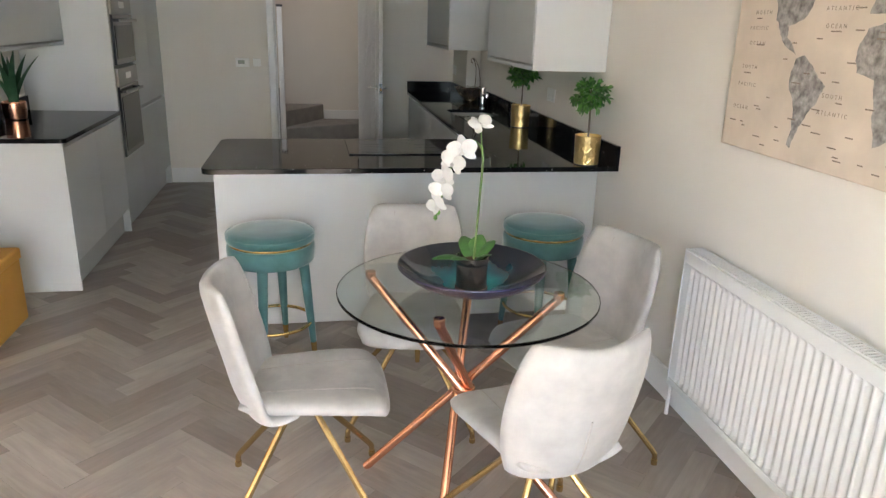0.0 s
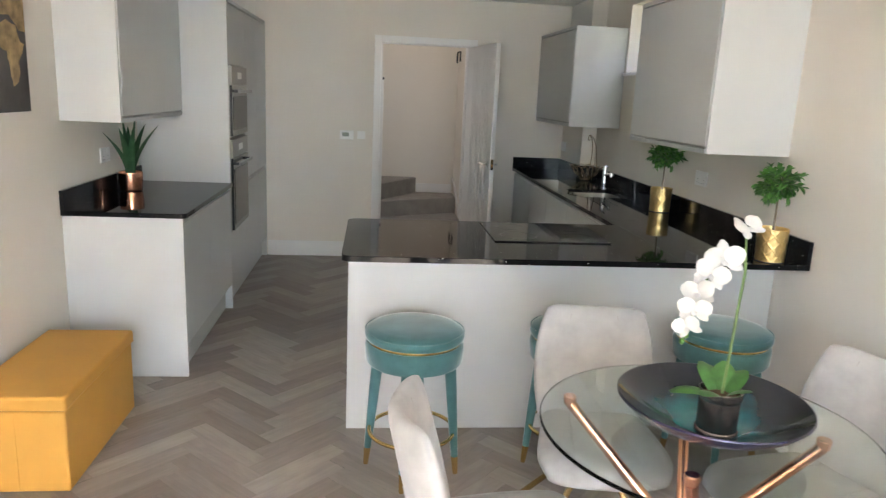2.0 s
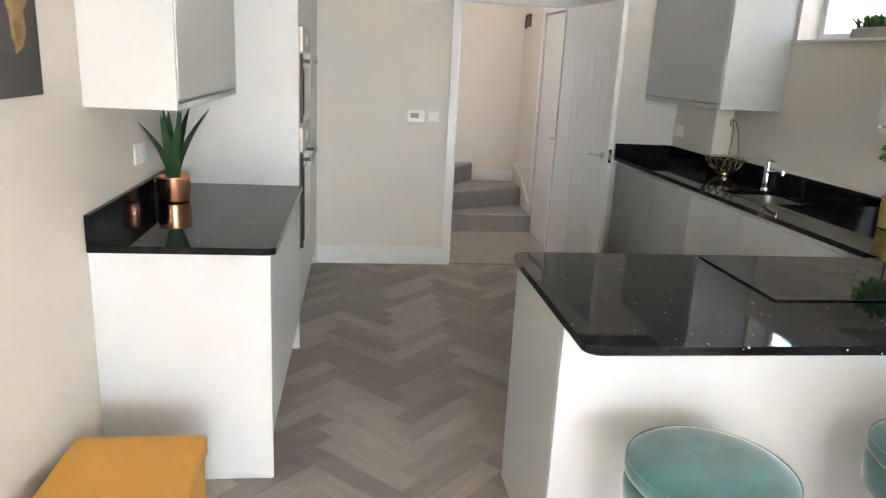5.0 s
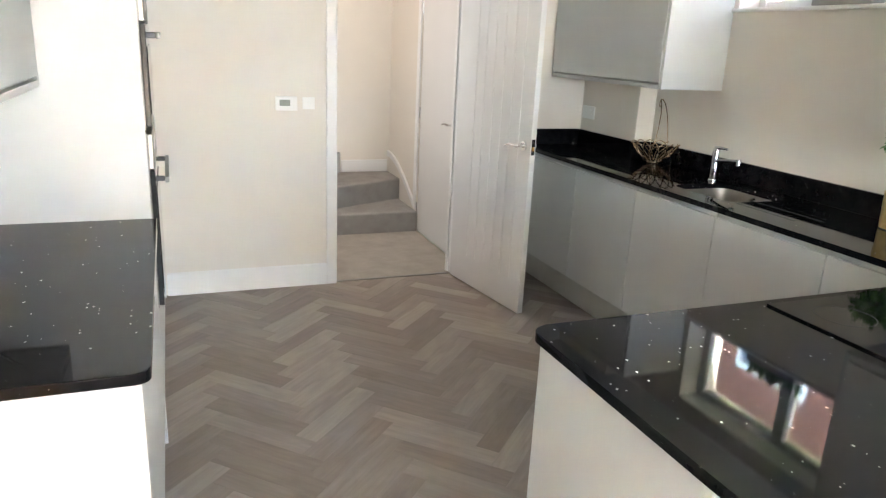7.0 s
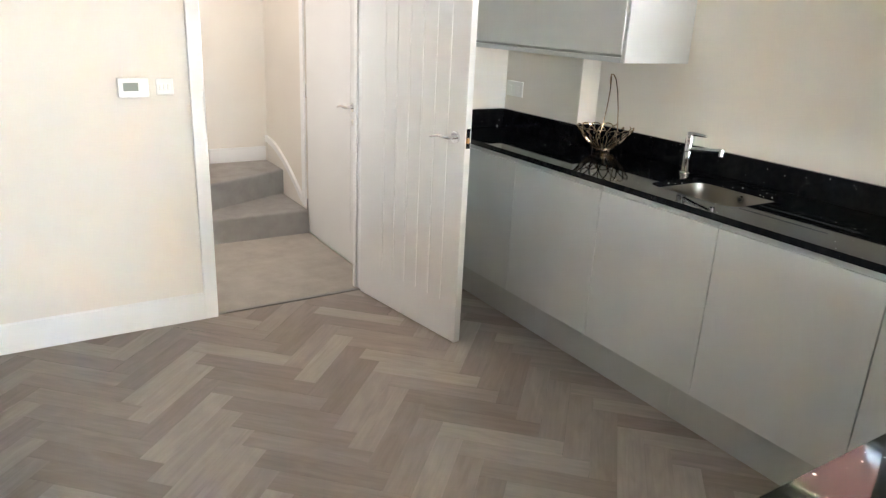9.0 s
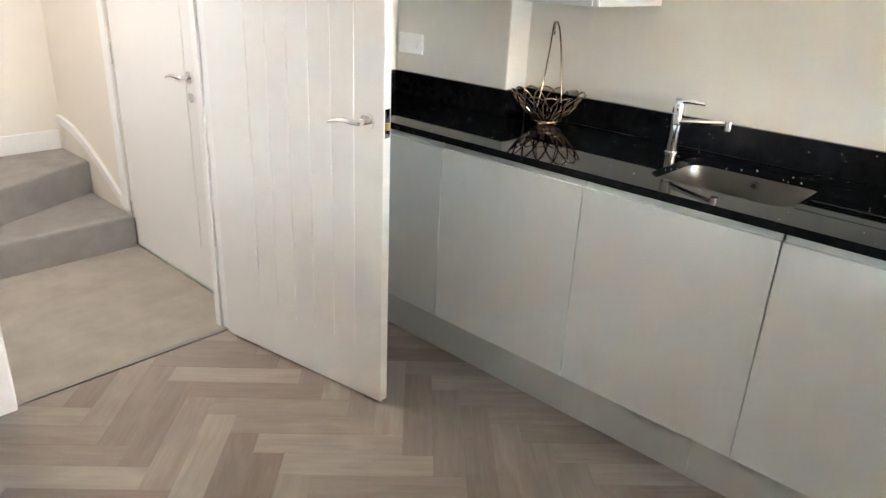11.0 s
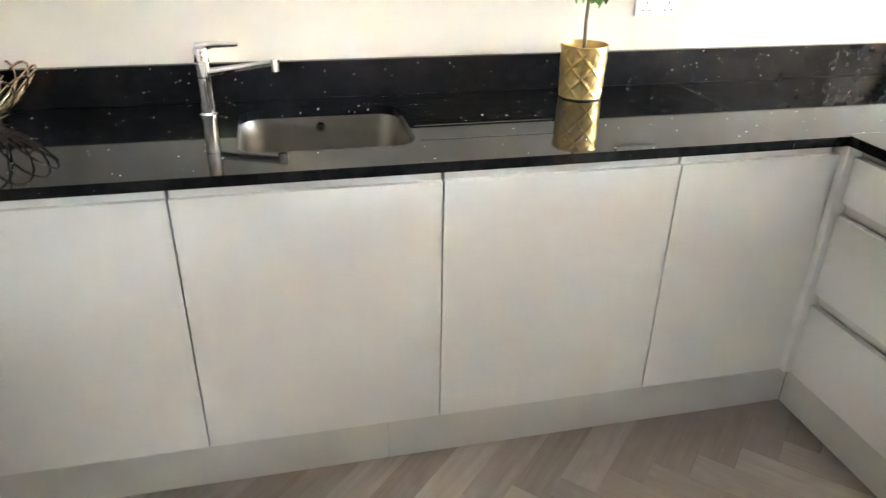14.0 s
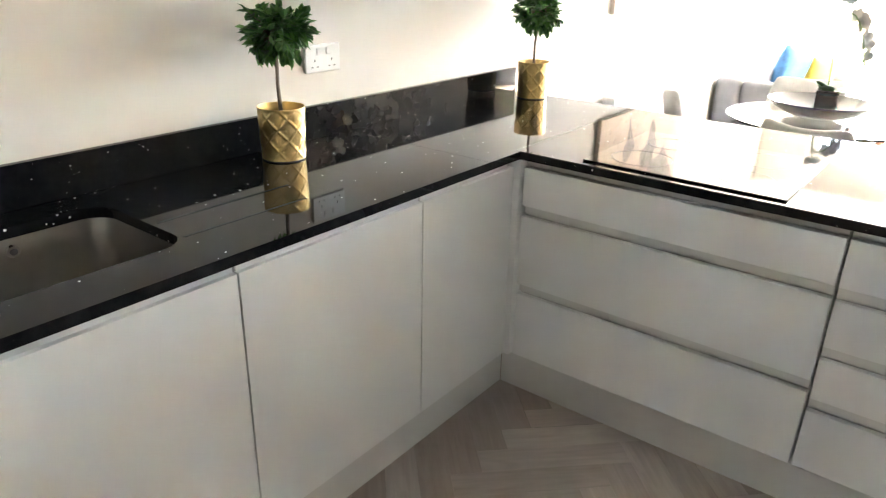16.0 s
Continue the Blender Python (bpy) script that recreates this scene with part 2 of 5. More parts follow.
def bowl_material():
    """Dark blue-black glaze that turns teal in broken patches towards the middle."""
    m, n, l, b = mat("teal_pooled_glaze")
    tc = n.new("ShaderNodeTexCoord")
    big = noise_node(n, l, 9, 4)
    ln = n.new("ShaderNodeVectorMath")
    ln.operation = "LENGTH"
    flat = n.new("ShaderNodeVectorMath")
    flat.operation = "MULTIPLY"
    flat.inputs[1].default_value = (1, 1, 0)
    l.new(tc.outputs["Object"], flat.inputs[0])
    l.new(flat.outputs[0], ln.inputs[0])
    a = n.new("ShaderNodeMath")
    a.operation = "MULTIPLY_ADD"
    l.new(big.outputs["Fac"], a.inputs[0])
    a.inputs[1].default_value = 0.16
    l.new(ln.outputs["Value"], a.inputs[2])
    r = ramp(n, l, a.outputs[0], [(0.15, (0.012, 0.19, 0.22)), (0.21, (0.008, 0.09, 0.12)), (0.27, (0.010, 0.012, 0.020))])
    l.new(r.outputs[0], b.inputs["Base Color"])
    b.inputs["Roughness"].default_value = 0.14
    b.inputs["Coat Weight"].default_value = 0.6
    return m


M_bowl = bowl_material()
M_bowl_out = surface("indigo_glaze", (0.018, 0.014, 0.05), 0.18, vary=0.3, scale=14, grain=60, grain_bump=0.1, coat=0.5)
M_mercury = surface("dark_silvered_ceramic", (0.22, 0.20, 0.19), 0.2, 0.9, vary=0.45, scale=28, grain=60, grain_bump=0.1)
M_canvas = surface("aged_cream_canvas", (0.60, 0.50, 0.40), 0.9, vary=0.12, scale=5, grain=500, grain_bump=0.4)
M_land = surface("faded_ink_land", (0.29, 0.265, 0.24), 0.9, vary=0.5, scale=44, grain=500, grain_bump=0.3)
M_ink = surface("brown_map_ink", (0.22, 0.17, 0.13), 0.9, vary=0.2, scale=30, grain_bump=0.0)
M_canvas_dark = surface("slate_grey_canvas", (0.105, 0.095, 0.088), 0.85, vary=0.2, scale=6, grain=500, grain_bump=0.4)
M_land_gold = surface("antique_gold_land", (0.37, 0.255, 0.12), 0.75, vary=0.45, scale=18, grain=400, grain_bump=0.3)

# ---- small building helpers ----
def bm_new():
    return bmesh.new()


def add_box(bm, x0, x1, y0, y1, z0, z1, bevel=0.0, seg=1):
    r = bmesh.ops.create_cube(bm, size=1.0)
    for v in r["verts"]:
        v.co = Vector((x0 + (v.co.x + 0.5) * (x1 - x0), y0 + (v.co.y + 0.5) * (y1 - y0), z0 + (v.co.z + 0.5) * (z1 - z0)))
    if bevel > 0:
        edges = list({e for v in r["verts"] for e in v.link_edges})
        bmesh.ops.bevel(bm, geom=edges, offset=bevel, segments=seg, affect="EDGES", profile=0.5)
    return bm


def box(x0, x1, y0, y1, z0, z1, bevel=0.0, seg=1):
    return add_box(bm_new(), x0, x1, y0, y1, z0, z1, bevel, seg)


def add_tube(bm, pts, r, seg=10, closed=False, caps=True):
    """A round bar along points; r is one radius or one for each point."""
    pts = [Vector(p) for p in pts]
    n = len(pts)
    radii = r if isinstance(r, (list, tuple)) else [r] * n
    rings, ref = [], None
    for i, p in enumerate(pts):
        a = pts[i - 1] if (i > 0 or closed) else p
        b = pts[(i + 1) % n] if (i < n - 1 or closed) else p
        d = (b - a).normalized()
        if ref is None:
            ref = Vector((0, 0, 1)) if abs(d.z) < 0.9 else Vector((1, 0, 0))
        u = (ref - d * ref.dot(d)).normalized()
        ref = u
        w = d.cross(u)
        rings.append([bm.verts.new(p + (u * math.cos(2 * math.pi * k / seg) + w * math.sin(2 * math.pi * k / seg)) * radii[i]) for k in range(seg)])
    last = n if closed else n - 1
    for i in range(last):
        a, b = rings[i], rings[(i + 1) % n]
        for k in range(seg):
            bm.faces.new((a[k], a[(k + 1) % seg], b[(k + 1) % seg], b[k]))
    if caps and not closed:
        bm.faces.new(list(reversed(rings[0])))
        bm.faces.new(rings[-1])
    return bm


def tube(pts, r, seg=10, closed=False):
    return add_tube(bm_new(), pts, r, seg, closed)


def add_lathe(bm, profile, seg=40, cx=0.0, cy=0.0):
    """A turned shape from (radius, height) pairs; a radius of 0 closes it."""
    rings = []
    for r, z in profile:
        if r < 1e-6:
            rings.append([bm.verts.new((cx, cy, z))])
        else:
            rings.append([bm.verts.new((cx + r * math.cos(2 * math.pi * k / seg), cy + r * math.sin(2 * math.pi * k / seg), z)) for k in range(seg)])
    for a, b in zip(rings, rings[1:]):
        for k in range(seg):
            j = (k + 1) % seg
            if len(a) == 1 and len(b) > 1:
                bm.faces.new((a[0], b[j], b[k]))
            elif len(b) == 1 and len(a) > 1:
                bm.faces.new((a[k], a[j], b[0]))
            elif len(a) > 1:
                bm.faces.new((a[k], a[j], b[j], b[k]))
    return bm


def lathe(profile, seg=40, cx=0.0, cy=0.0):
    bm = add_lathe(bm_new(), profile, seg, cx, cy)
    bmesh.ops.recalc_face_normals(bm, faces=bm.faces)
    return bm


def add_prism(bm, outline, z0, z1, bevel=0.0, seg=2):
    """An upright slab with the given outline (x, y)."""
    low = [bm.verts.new((x, y, z0)) for x, y in outline]
    top = [bm.verts.new((x, y, z1)) for x, y in outline]
    n = len(outline)
    bm.faces.new(list(reversed(low)))
    f = bm.faces.new(top)
    for k in range(n):
        bm.faces.new((low[k], low[(k + 1) % n], top[(k + 1) % n], top[k]))
    if bevel > 0:
        bmesh.ops.bevel(bm, geom=list(f.edges), offset=bevel, segments=seg, affect="EDGES", profile=0.5)
    return bm


def rounded(x0, x1, y0, y1, r, corners=(1, 1, 1, 1), n=6):
    """A rectangle's outline with round corners: (x0,y0), (x1,y0), (x1,y1), (x0,y1)."""
    out = []
    for (cx, cy, sx, sy, a0), on in zip(((x0, y0, 1, 1, 180), (x1, y0, -1, 1, 270), (x1, y1, -1, -1, 0), (x0, y1, 1, -1, 90)), corners):
        if not on:
            out.append((cx, cy))
            continue
        for k in range(n + 1):
            a = radians(a0 + 90 * k / n)
            out.append((cx + sx * r + r * math.cos(a), cy + sy * r + r * math.sin(a)))
    return out


def shell(fn, nu, nv, thick):
    """A soft padded sheet: fn(u, v) gives the middle surface, thick(u, v) its thickness."""
    bm = bm_new()
    P = [[Vector(fn(i / nu, j / nv)) for j in range(nv + 1)] for i in range(nu + 1)]
    front, back = [], []
    for i in range(nu + 1):
        fr, bk = [], []
        for j in range(nv + 1):
            du = P[min(i + 1, nu)][j] - P[max(i - 1, 0)][j]
            dv = P[i][min(j + 1, nv)] - P[i][max(j - 1, 0)]
            n = du.cross(dv).normalized()
            t = thick(i / nu, j / nv) / 2
            fr.append(bm.verts.new(P[i][j] + n * t))
            bk.append(bm.verts.new(P[i][j] - n * t))
        front.append(fr)
        back.append(bk)
    for i in range(nu):
        for j in range(nv):
            bm.faces.new((front[i][j], front[i + 1][j], front[i + 1][j + 1], front[i][j + 1]))
            bm.faces.new((back[i][j], back[i][j + 1], back[i + 1][j + 1], back[i + 1][j]))
    rim = [(i, 0) for i in range(nu)] + [(nu, j) for j in range(nv)] + [(i, nv) for i in range(nu, 0, -1)] + [(0, j) for j in range(nv, 0, -1)]
    m = len(rim)
    for k in range(m):
        (a, b), (c, d) = rim[k], rim[(k + 1) % m]
        bm.faces.new((front[a][b], back[a][b], back[c][d], front[c][d]))
    bmesh.ops.recalc_face_normals(bm, faces=bm.faces)
    return bm


def to_mesh(name, bm, material, smooth=True, angle=40):
    me = bpy.data.meshes.new(name)
    bm.normal_update()
    if smooth:
        lim = radians(angle)
        for f in bm.faces:
            f.smooth = True
        for e in bm.edges:
            if len(e.link_faces) == 2:
                turn = e.calc_face_angle(0)
                small, large = sorted(f.calc_area() for f in e.link_faces)
                if turn > lim or (turn > 0.14 and large > 5 * small):   # flat faces stay flat beside their worn edges
                    e.smooth = False
    bm.to_mesh(me)
    bm.free()
    me.materials.append(material)
    return me


def part(name, bm, material, parent, label="", at=None, smooth=True, angle=40):
    """One mesh under a thing or under a part. at: the parent's place, when bm is built in the room's metres."""
    if at is not None:
        bmesh.ops.translate(bm, verts=bm.verts, vec=-Vector(at))
    ob = new(name, to_mesh(name, bm, material, smooth, angle))
    ob.parent = parent
    if label:
        ob["label"] = label
    return ob


def solid(name, bm, material, label, category, group="", kind="", smooth=True):
    """A thing or piece of the setting of one mesh, built in the room's metres, with its origin at its base."""
    zs = min(v.co.z for v in bm.verts)
    cx = sum(v.co.x for v in bm.verts) / len(bm.verts)
    cy = sum(v.co.y for v in bm.verts) / len(bm.verts)
    bmesh.ops.translate(bm, verts=bm.verts, vec=(-cx, -cy, -zs))
    ob = new(name, to_mesh(name, bm, material, smooth))
    ob.location = (cx, cy, zs)
    return tagged(ob, label, category, group, kind)


def thing(name, label, category, place=(0, 0, 0), turn=0.0, group="", kind=""):
    ob = new(name)
    ob.empty_display_size = 0.1
    ob.matrix_basis = pose(*place, 0, 0, turn)
    return tagged(ob, label, category, group, kind)

# ---- the room ----
XL, XR, YF, YB, H = -1.985, 1.545, -1.15, 7.425, 2.42
DL, DR, DH = -0.335, 0.475, 2.004          # the hall doorway
WY0, WY1, WZ0, WZ1 = 4.93, 6.20, 1.79, 2.30   # the kitchen window
PX0, PX1, PZ = -1.45, 1.12, 2.10          # the garden doors


def setting(name, bm, material, label, category="wall"):
    return tagged(new(name, to_mesh(name, bm, material)), label, category, kind="structure")


# floor slab under the planks
setting("floor", box(XL, XR, YF, YB + 0.006, -0.12, -0.0035), M_gap, "grey-brown oak herringbone plank floor", "floor")
setting("ceiling", box(XL - 0.15, XR + 0.28, YF - 0.28, YB + 0.1, H, H + 0.12), M_ceiling, "plain white painted ceiling", "ceiling")
setting("wall_west", box(XL - 0.15, XL, YF - 0.28, YB + 0.1, -0.12, H), M_wall, "cream painted plaster wall behind the tall units")

b = bm_new()
for y0, y1, z0, z1 in ((YF - 0.28, WY0, -0.12, H), (WY1, YB + 0.1, -0.12, H), (WY0, WY1, -0.12, WZ0), (WY0, WY1, WZ1, H)):
    add_box(b, XR, XR + 0.28, y0, y1, z0, z1)
setting("wall_east", b, M_wall, "cream painted plaster wall with a high kitchen window")

b = bm_new()
for x0, x1, z0, z1 in ((XL, DL - 0.03, -0.12, H), (DR + 0.03, XR, -0.12, H), (DL - 0.03, DR + 0.03, DH + 0.03, H)):
    add_box(b, x0, x1, YB, YB + 0.1, z0, z1)
setting("wall_north", b, M_wall, "cream painted plaster wall with the hall doorway")

b = bm_new()
for x0, x1, z0, z1 in ((XL, PX0, -0.12, H), (PX1, XR, -0.12, H), (PX0, PX1, PZ, H)):
    add_box(b, x0, x1, YF - 0.28, YF, z0, z1)
setting("wall_south", b, M_wall, "cream painted plaster wall round the garden doors")

# boxed-in pipe corner
setting("wall_boxing", box(1.412, XR - 0.002, 6.782, YB - 0.002, 0.912, H - 0.002, 0.003), M_wall, "cream plastered pipe boxing in the corner")


def skirting(name, x0, x1, y0, y1, h=0.144):
    bm = box(x0, x1, y0, y1, 0.0, h)
    top = [e for e in bm.edges if all(v.co.z > h - 1e-4 for v in e.verts)]
    bmesh.ops.bevel(bm, geom=top, offset=0.006, segments=2, affect="EDGES")
    return setting(name, bm, M_white, "white painted skirting board", "baseboard")


skirting("baseboard", -1.375, DL - 0.068, YB - 0.016, YB - 0.001)
skirting("baseboard", XR - 0.016, XR - 0.001, YF + 0.02, 3.85)
skirting("baseboard", XL + 0.001, XL + 0.016, YF + 0.02, 4.462)
skirting("baseboard", PX1 + 0.08, XR - 0.018, YF + 0.001, YF + 0.016)
skirting("baseboard", XL + 0.018, PX0 - 0.08, YF + 0.001, YF + 0.016)

# ---- hall doorway ----
frame1 = tagged(new("door_frame"), "white painted door lining and architrave", "door frame", kind="structure")
for nm, bm in (("jamb", box(DL - 0.028, DL, YB - 0.004, YB + 0.104, 0, DH)), ("jamb", box(DR, DR + 0.028, YB - 0.004, YB + 0.104, 0, DH)),
               ("head", box(DL - 0.028, DR + 0.028, YB - 0.004, YB + 0.104, DH, DH + 0.028)),
               ("architrave", box(DL - 0.068, DL - 0.004, YB - 0.02, YB - 0.0045, 0, DH + 0.068, 0.004, 2)),
               ("architrave", box(DR + 0.004, DR + 0.068, YB - 0.02, YB - 0.0045, 0, DH + 0.068, 0.004, 2)),
               ("architrave", box(DL - 0.0035, DR + 0.0035, YB - 0.02, YB - 0.0045, DH + 0.004, DH + 0.068, 0.004, 2)),
               ("stop", box(DL + 0.0005, DL + 0.012, YB + 0.045, YB + 0.08, 0, DH - 0.001)), ("stop", box(DR - 0.012, DR - 0.0005, YB + 0.045, YB + 0.08, 0, DH - 0.001))):
    part(nm, bm, M_white, frame1)
solid("threshold_strip", box(DL, DR, YB + 0.004, YB + 0.03, -0.002, 0.006, 0.002), M_steel, "brushed metal threshold strip between plank and carpet", "threshold", kind="structure")


def lever(parent, x, y, z, side, towards, rose_r=0.026):
    """A lever handle on a leaf that lies in the xz plane; side: which face, towards: the way in which the lever points."""
    h = part("door_handle", tube([(x, y, z), (x, y + side * 0.010, z)], rose_r, 24), M_chrome, parent, "polished chrome lever handle")
    part("lever", tube([(x, y + side * 0.008, z), (x, y + side * 0.045, z), (x + towards * 0.02, y + side * 0.052, z + 0.002), (x + towards * 0.06, y + side * 0.052, z + 0.004),
                        (x + towards * 0.10, y + side * 0.050, z - 0.004), (x + towards * 0.125, y + side * 0.047, z - 0.012)],
                       [0.009, 0.009, 0.009, 0.008, 0.008, 0.006], 12), M_chrome, h)
    return h


def panelled_leaf(parent, w, h, grooves):
    """A door leaf along x from its hinge, with upright grooves in a sunk field on both faces."""
    T = 0.036
    bm = box(0, w, -T / 2, T / 2, 0.008, h, 0.0015)
    leaf = part("leaf", bm, M_door, parent)
    x0, x1, z0, z1 = 0.115, w - 0.115, 0.20, h - 0.115
    for side in (-1, 1):
        n = grooves
        step = (x1 - x0) / n
        for k in range(n):
            a, c = x0 + k * step + 0.003, x0 + (k + 1) * step - 0.003
            y0, y1 = (T / 2 - 0.001, T / 2 + 0.0028) if side > 0 else (-T / 2 - 0.0028, -T / 2 + 0.001)
            part("board", box(a, c, y0, y1, z0, z1, 0.0015, 2), M_door, leaf)
    return leaf


door1 = thing("door_1", "open white panelled hall door with vertical grooves", "door", (0.478, YB - 0.022, 0), -81.3, kind="structure")
leaf = panelled_leaf(door1, 0.815, 1.998, 6)
lever(door1, 0.755, 0.018, 1.01, 1, -1)
lever(door1, 0.755, -0.018, 1.01, -1, -1)
latch = part("latch_plate", box(0.8148, 0.8165, -0.012, 0.012, 0.965, 1.055, 0.0005), M_chrome, door1, "chrome latch plate on the door edge")
part("latch_bolt", box(0.816, 0.822, -0.006, 0.006, 0.99, 1.012, 0.001), M_red_led, latch)
for z in (0.2, 1.0, 1.78):
    part("hinge", tube([(-0.004, 0.016, z), (-0.004, 0.016, z + 0.09)], 0.007, 10), M_chrome, door1)

# ---- hall and stairs ----
HX0, HX1, HY1, SH = -0.95, 0.605, 9.42, 3.6
setting("hall_floor", box(HX0, HX1, YB + 0.03, 8.55, -0.12, 0.004), M_carpet, "grey-beige carpeted hall floor", "carpet")
setting("wall_hall_far", box(HX0 - 0.1, HX1 + 0.1, HY1, HY1 + 0.1, -0.12, SH), M_wall, "plain cream wall above the stairs")
setting("wall_hall_near", box(HX0 - 0.1, HX1 + 0.1, YB + 0.0, YB + 0.1, H + 0.12, SH), M_wall, "cream wall above the kitchen ceiling")
b = bm_new()
for y0, y1, z0, z1 in ((YB + 0.1, 7.74, -0.12, SH), (8.575, HY1, -0.12, SH), (7.74, 8.575, 2.03, SH)):
    add_box(b, HX1, HX1 + 0.1, y0, y1, z0, z1)
add_box(b, HX1 + 0.07, HX1 + 0.1, 7.74, 8.575, -0.12, 2.03)
setting("wall_hall_east", b, M_wall, "cream hall wall with a cupboard door")
b = bm_new()
add_box(b, HX0 - 0.1, HX0, YB + 0.1, HY1, -0.12, SH)
setting("wall_hall_west", b, M_wall, "plain cream hall wall")
setting("ceiling_hall", box(HX0 - 0.1, HX1 + 0.1, YB, HY1 + 0.1, SH, SH + 0.1), M_ceiling, "white stairwell ceiling", "ceiling")

door2 = thing("door_2", "closed white cupboard door in the hall", "door", (HX1 + 0.024, 8.57, 0), -90, kind="structure")
panelled_leaf(door2, 0.825, 2.02, 1)
lever(door2, 0.745, -0.018, 0.985, -1, -1)
part("keyhole_plate", tube([(0.745, -0.018, 0.90), (0.745, -0.024, 0.90)], 0.02, 16), M_chrome, door2)
for z in (0.16, 0.95, 1.76):
    part("hinge", tube([(-0.004, -0.02, z), (-0.004, -0.02, z + 0.09)], 0.008, 10), M_chrome, door2, "chrome hinge knuckle")
frame2 = tagged(new("door_frame_hall"), "white painted frame of the hall cupboard door", "door frame", kind="structure")
part("architrave", box(HX1 - 0.016, HX1 - 0.001, 8.578, 8.640, 0.19, 2.09, 0.004), M_white, frame2)
part("architrave", box(HX1 - 0.016, HX1 - 0.001, 7.672, 7.734, 0.004, 2.09, 0.004), M_white, frame2)
part("architrave", box(HX1 - 0.016, HX1 - 0.001, 7.7345, 8.5775, 2.032, 2.09, 0.004), M_white, frame2)

stairs = tagged(new("stairs"), "grey carpeted winder stairs turning behind the wall", "stairs", kind="structure")
PV = (-0.33, 8.58)
R1, R2, R3, R4 = 0.178, 0.365, 0.552, 0.74


def step(outline, z0, z1):
    return add_prism(bm_new(), outline, z0, z1, 0.016, 3)


part("step", step([(HX0, 8.55), (HX1 - 0.002, 8.55), (HX1 - 0.002, HY1), (HX0, HY1)], -0.05, R1), M_riser, stairs)
part("step", step([(PV[0], PV[1] + 0.03), (HX1 - 0.003, 9.06), (HX1 - 0.003, HY1 - 0.001), (HX0, HY1 - 0.001), (HX0, PV[1] + 0.03)], R1, R2), M_riser, stairs)
part("step", step([(PV[0], PV[1] + 0.045), (0.14, HY1 - 0.003), (HX0, HY1 - 0.003), (HX0, PV[1] + 0.045)], R2, R3), M_riser, stairs)
part("step", step([(PV[0], PV[1] + 0.06), (PV[0] - 0.03, HY1 - 0.004), (HX0, HY1 - 0.004), (HX0, PV[1] + 0.06)], R3, R4), M_riser, stairs)
# skirting that climbs beside the steps
b = bm_new()
prev = None
for k in range(13):
    u = k / 12
    y = 8.642 + u * (HY1 - 0.004 - 8.642)
    z = 0.26 + 0.30 * math.sin(u * math.pi / 2)
    ring = [b.verts.new((HX1 - 0.02, y, z - 0.05)), b.verts.new((HX1 - 0.002, y, z - 0.05)), b.verts.new((HX1 - 0.002, y, z)), b.verts.new((HX1 - 0.02, y, z))]
    if prev:
        for i in range(4):
            b.faces.new((prev[i], ring[i], ring[(i + 1) % 4], prev[(i + 1) % 4]))
    else:
        b.faces.new(ring)
    prev = ring
b.faces.new(prev[::-1])
part("stair_skirting", b, M_white, stairs, "white painted stair skirting")
part("stair_skirting", box(0.145, HX1 - 0.021, HY1 - 0.02, HY1 - 0.002, R2, R2 + 0.11, 0.003), M_white, stairs)
post = thing("newel_post", "white painted post with a dark cap beside the stairs", "post", (-0.325, 8.49, 0.004))
part("post", box(-0.028, 0.028, -0.028, 0.028, 0, 1.69, 0.004), M_white, post)
part("cap", box(-0.034, 0.034, -0.034, 0.034, 1.69, 1.715, 0.006, 2), M_dark, post, "dark cap")
hook = thing("coat_hook", "dark metal coat hooks on the hall wall", "coat hook", (HX1, 9.2, 1.98))
part("backplate", box(-0.012, -0.001, -0.05, 0.05, -0.03, 0.09, 0.003), M_dark, hook)
for dy in (-0.025, 0.025):
    part("hook", tube([(-0.01, dy, 0.08), (-0.035, dy, 0.075), (-0.04, dy, 0.03), (-0.04, dy, -0.05)], 0.008, 8), M_dark, hook)

# ---- kitchen window ----
win = tagged(new("window_1"), "high white-framed kitchen window above the sink", "window", kind="structure")
fx0, fx1 = XR + 0.13, XR + 0.19
for nm, bm in (("frame", box(fx0, fx1, WY0, WY0 + 0.05, WZ0, WZ1, 0.004)), ("frame", box(fx0, fx1, WY1 - 0.05, WY1, WZ0, WZ1, 0.004)),
               ("frame", box(fx0, fx1, WY0 + 0.0505, WY1 - 0.0505, WZ0, WZ0 + 0.05, 0.004)), ("frame", box(fx0, fx1, WY0 + 0.0505, WY1 - 0.0505, WZ1 - 0.05, WZ1, 0.004)),
               ("mullion", box(fx0, fx1, (WY0 + WY1) / 2 - 0.035, (WY0 + WY1) / 2 + 0.035, WZ0 + 0.0505, WZ1 - 0.0505, 0.004))):
    part(nm, bm, M_upvc, win)
for y0, y1 in ((WY0 + 0.05, (WY0 + WY1) / 2 - 0.035), ((WY0 + WY1) / 2 + 0.035, WY1 - 0.05)):
    p = part("pane", box(fx0 + 0.028, fx0 + 0.034, y0, y1, WZ0 + 0.05, WZ1 - 0.05), M_glass, win)
    p.visible_shadow = False
part("window_sill", box(XR - 0.02, XR + 0.13, WY0 - 0.03, WY1 + 0.03, WZ0 - 0.012, WZ0 + 0.006, 0.004, 2), M_white, win, "white painted window board")

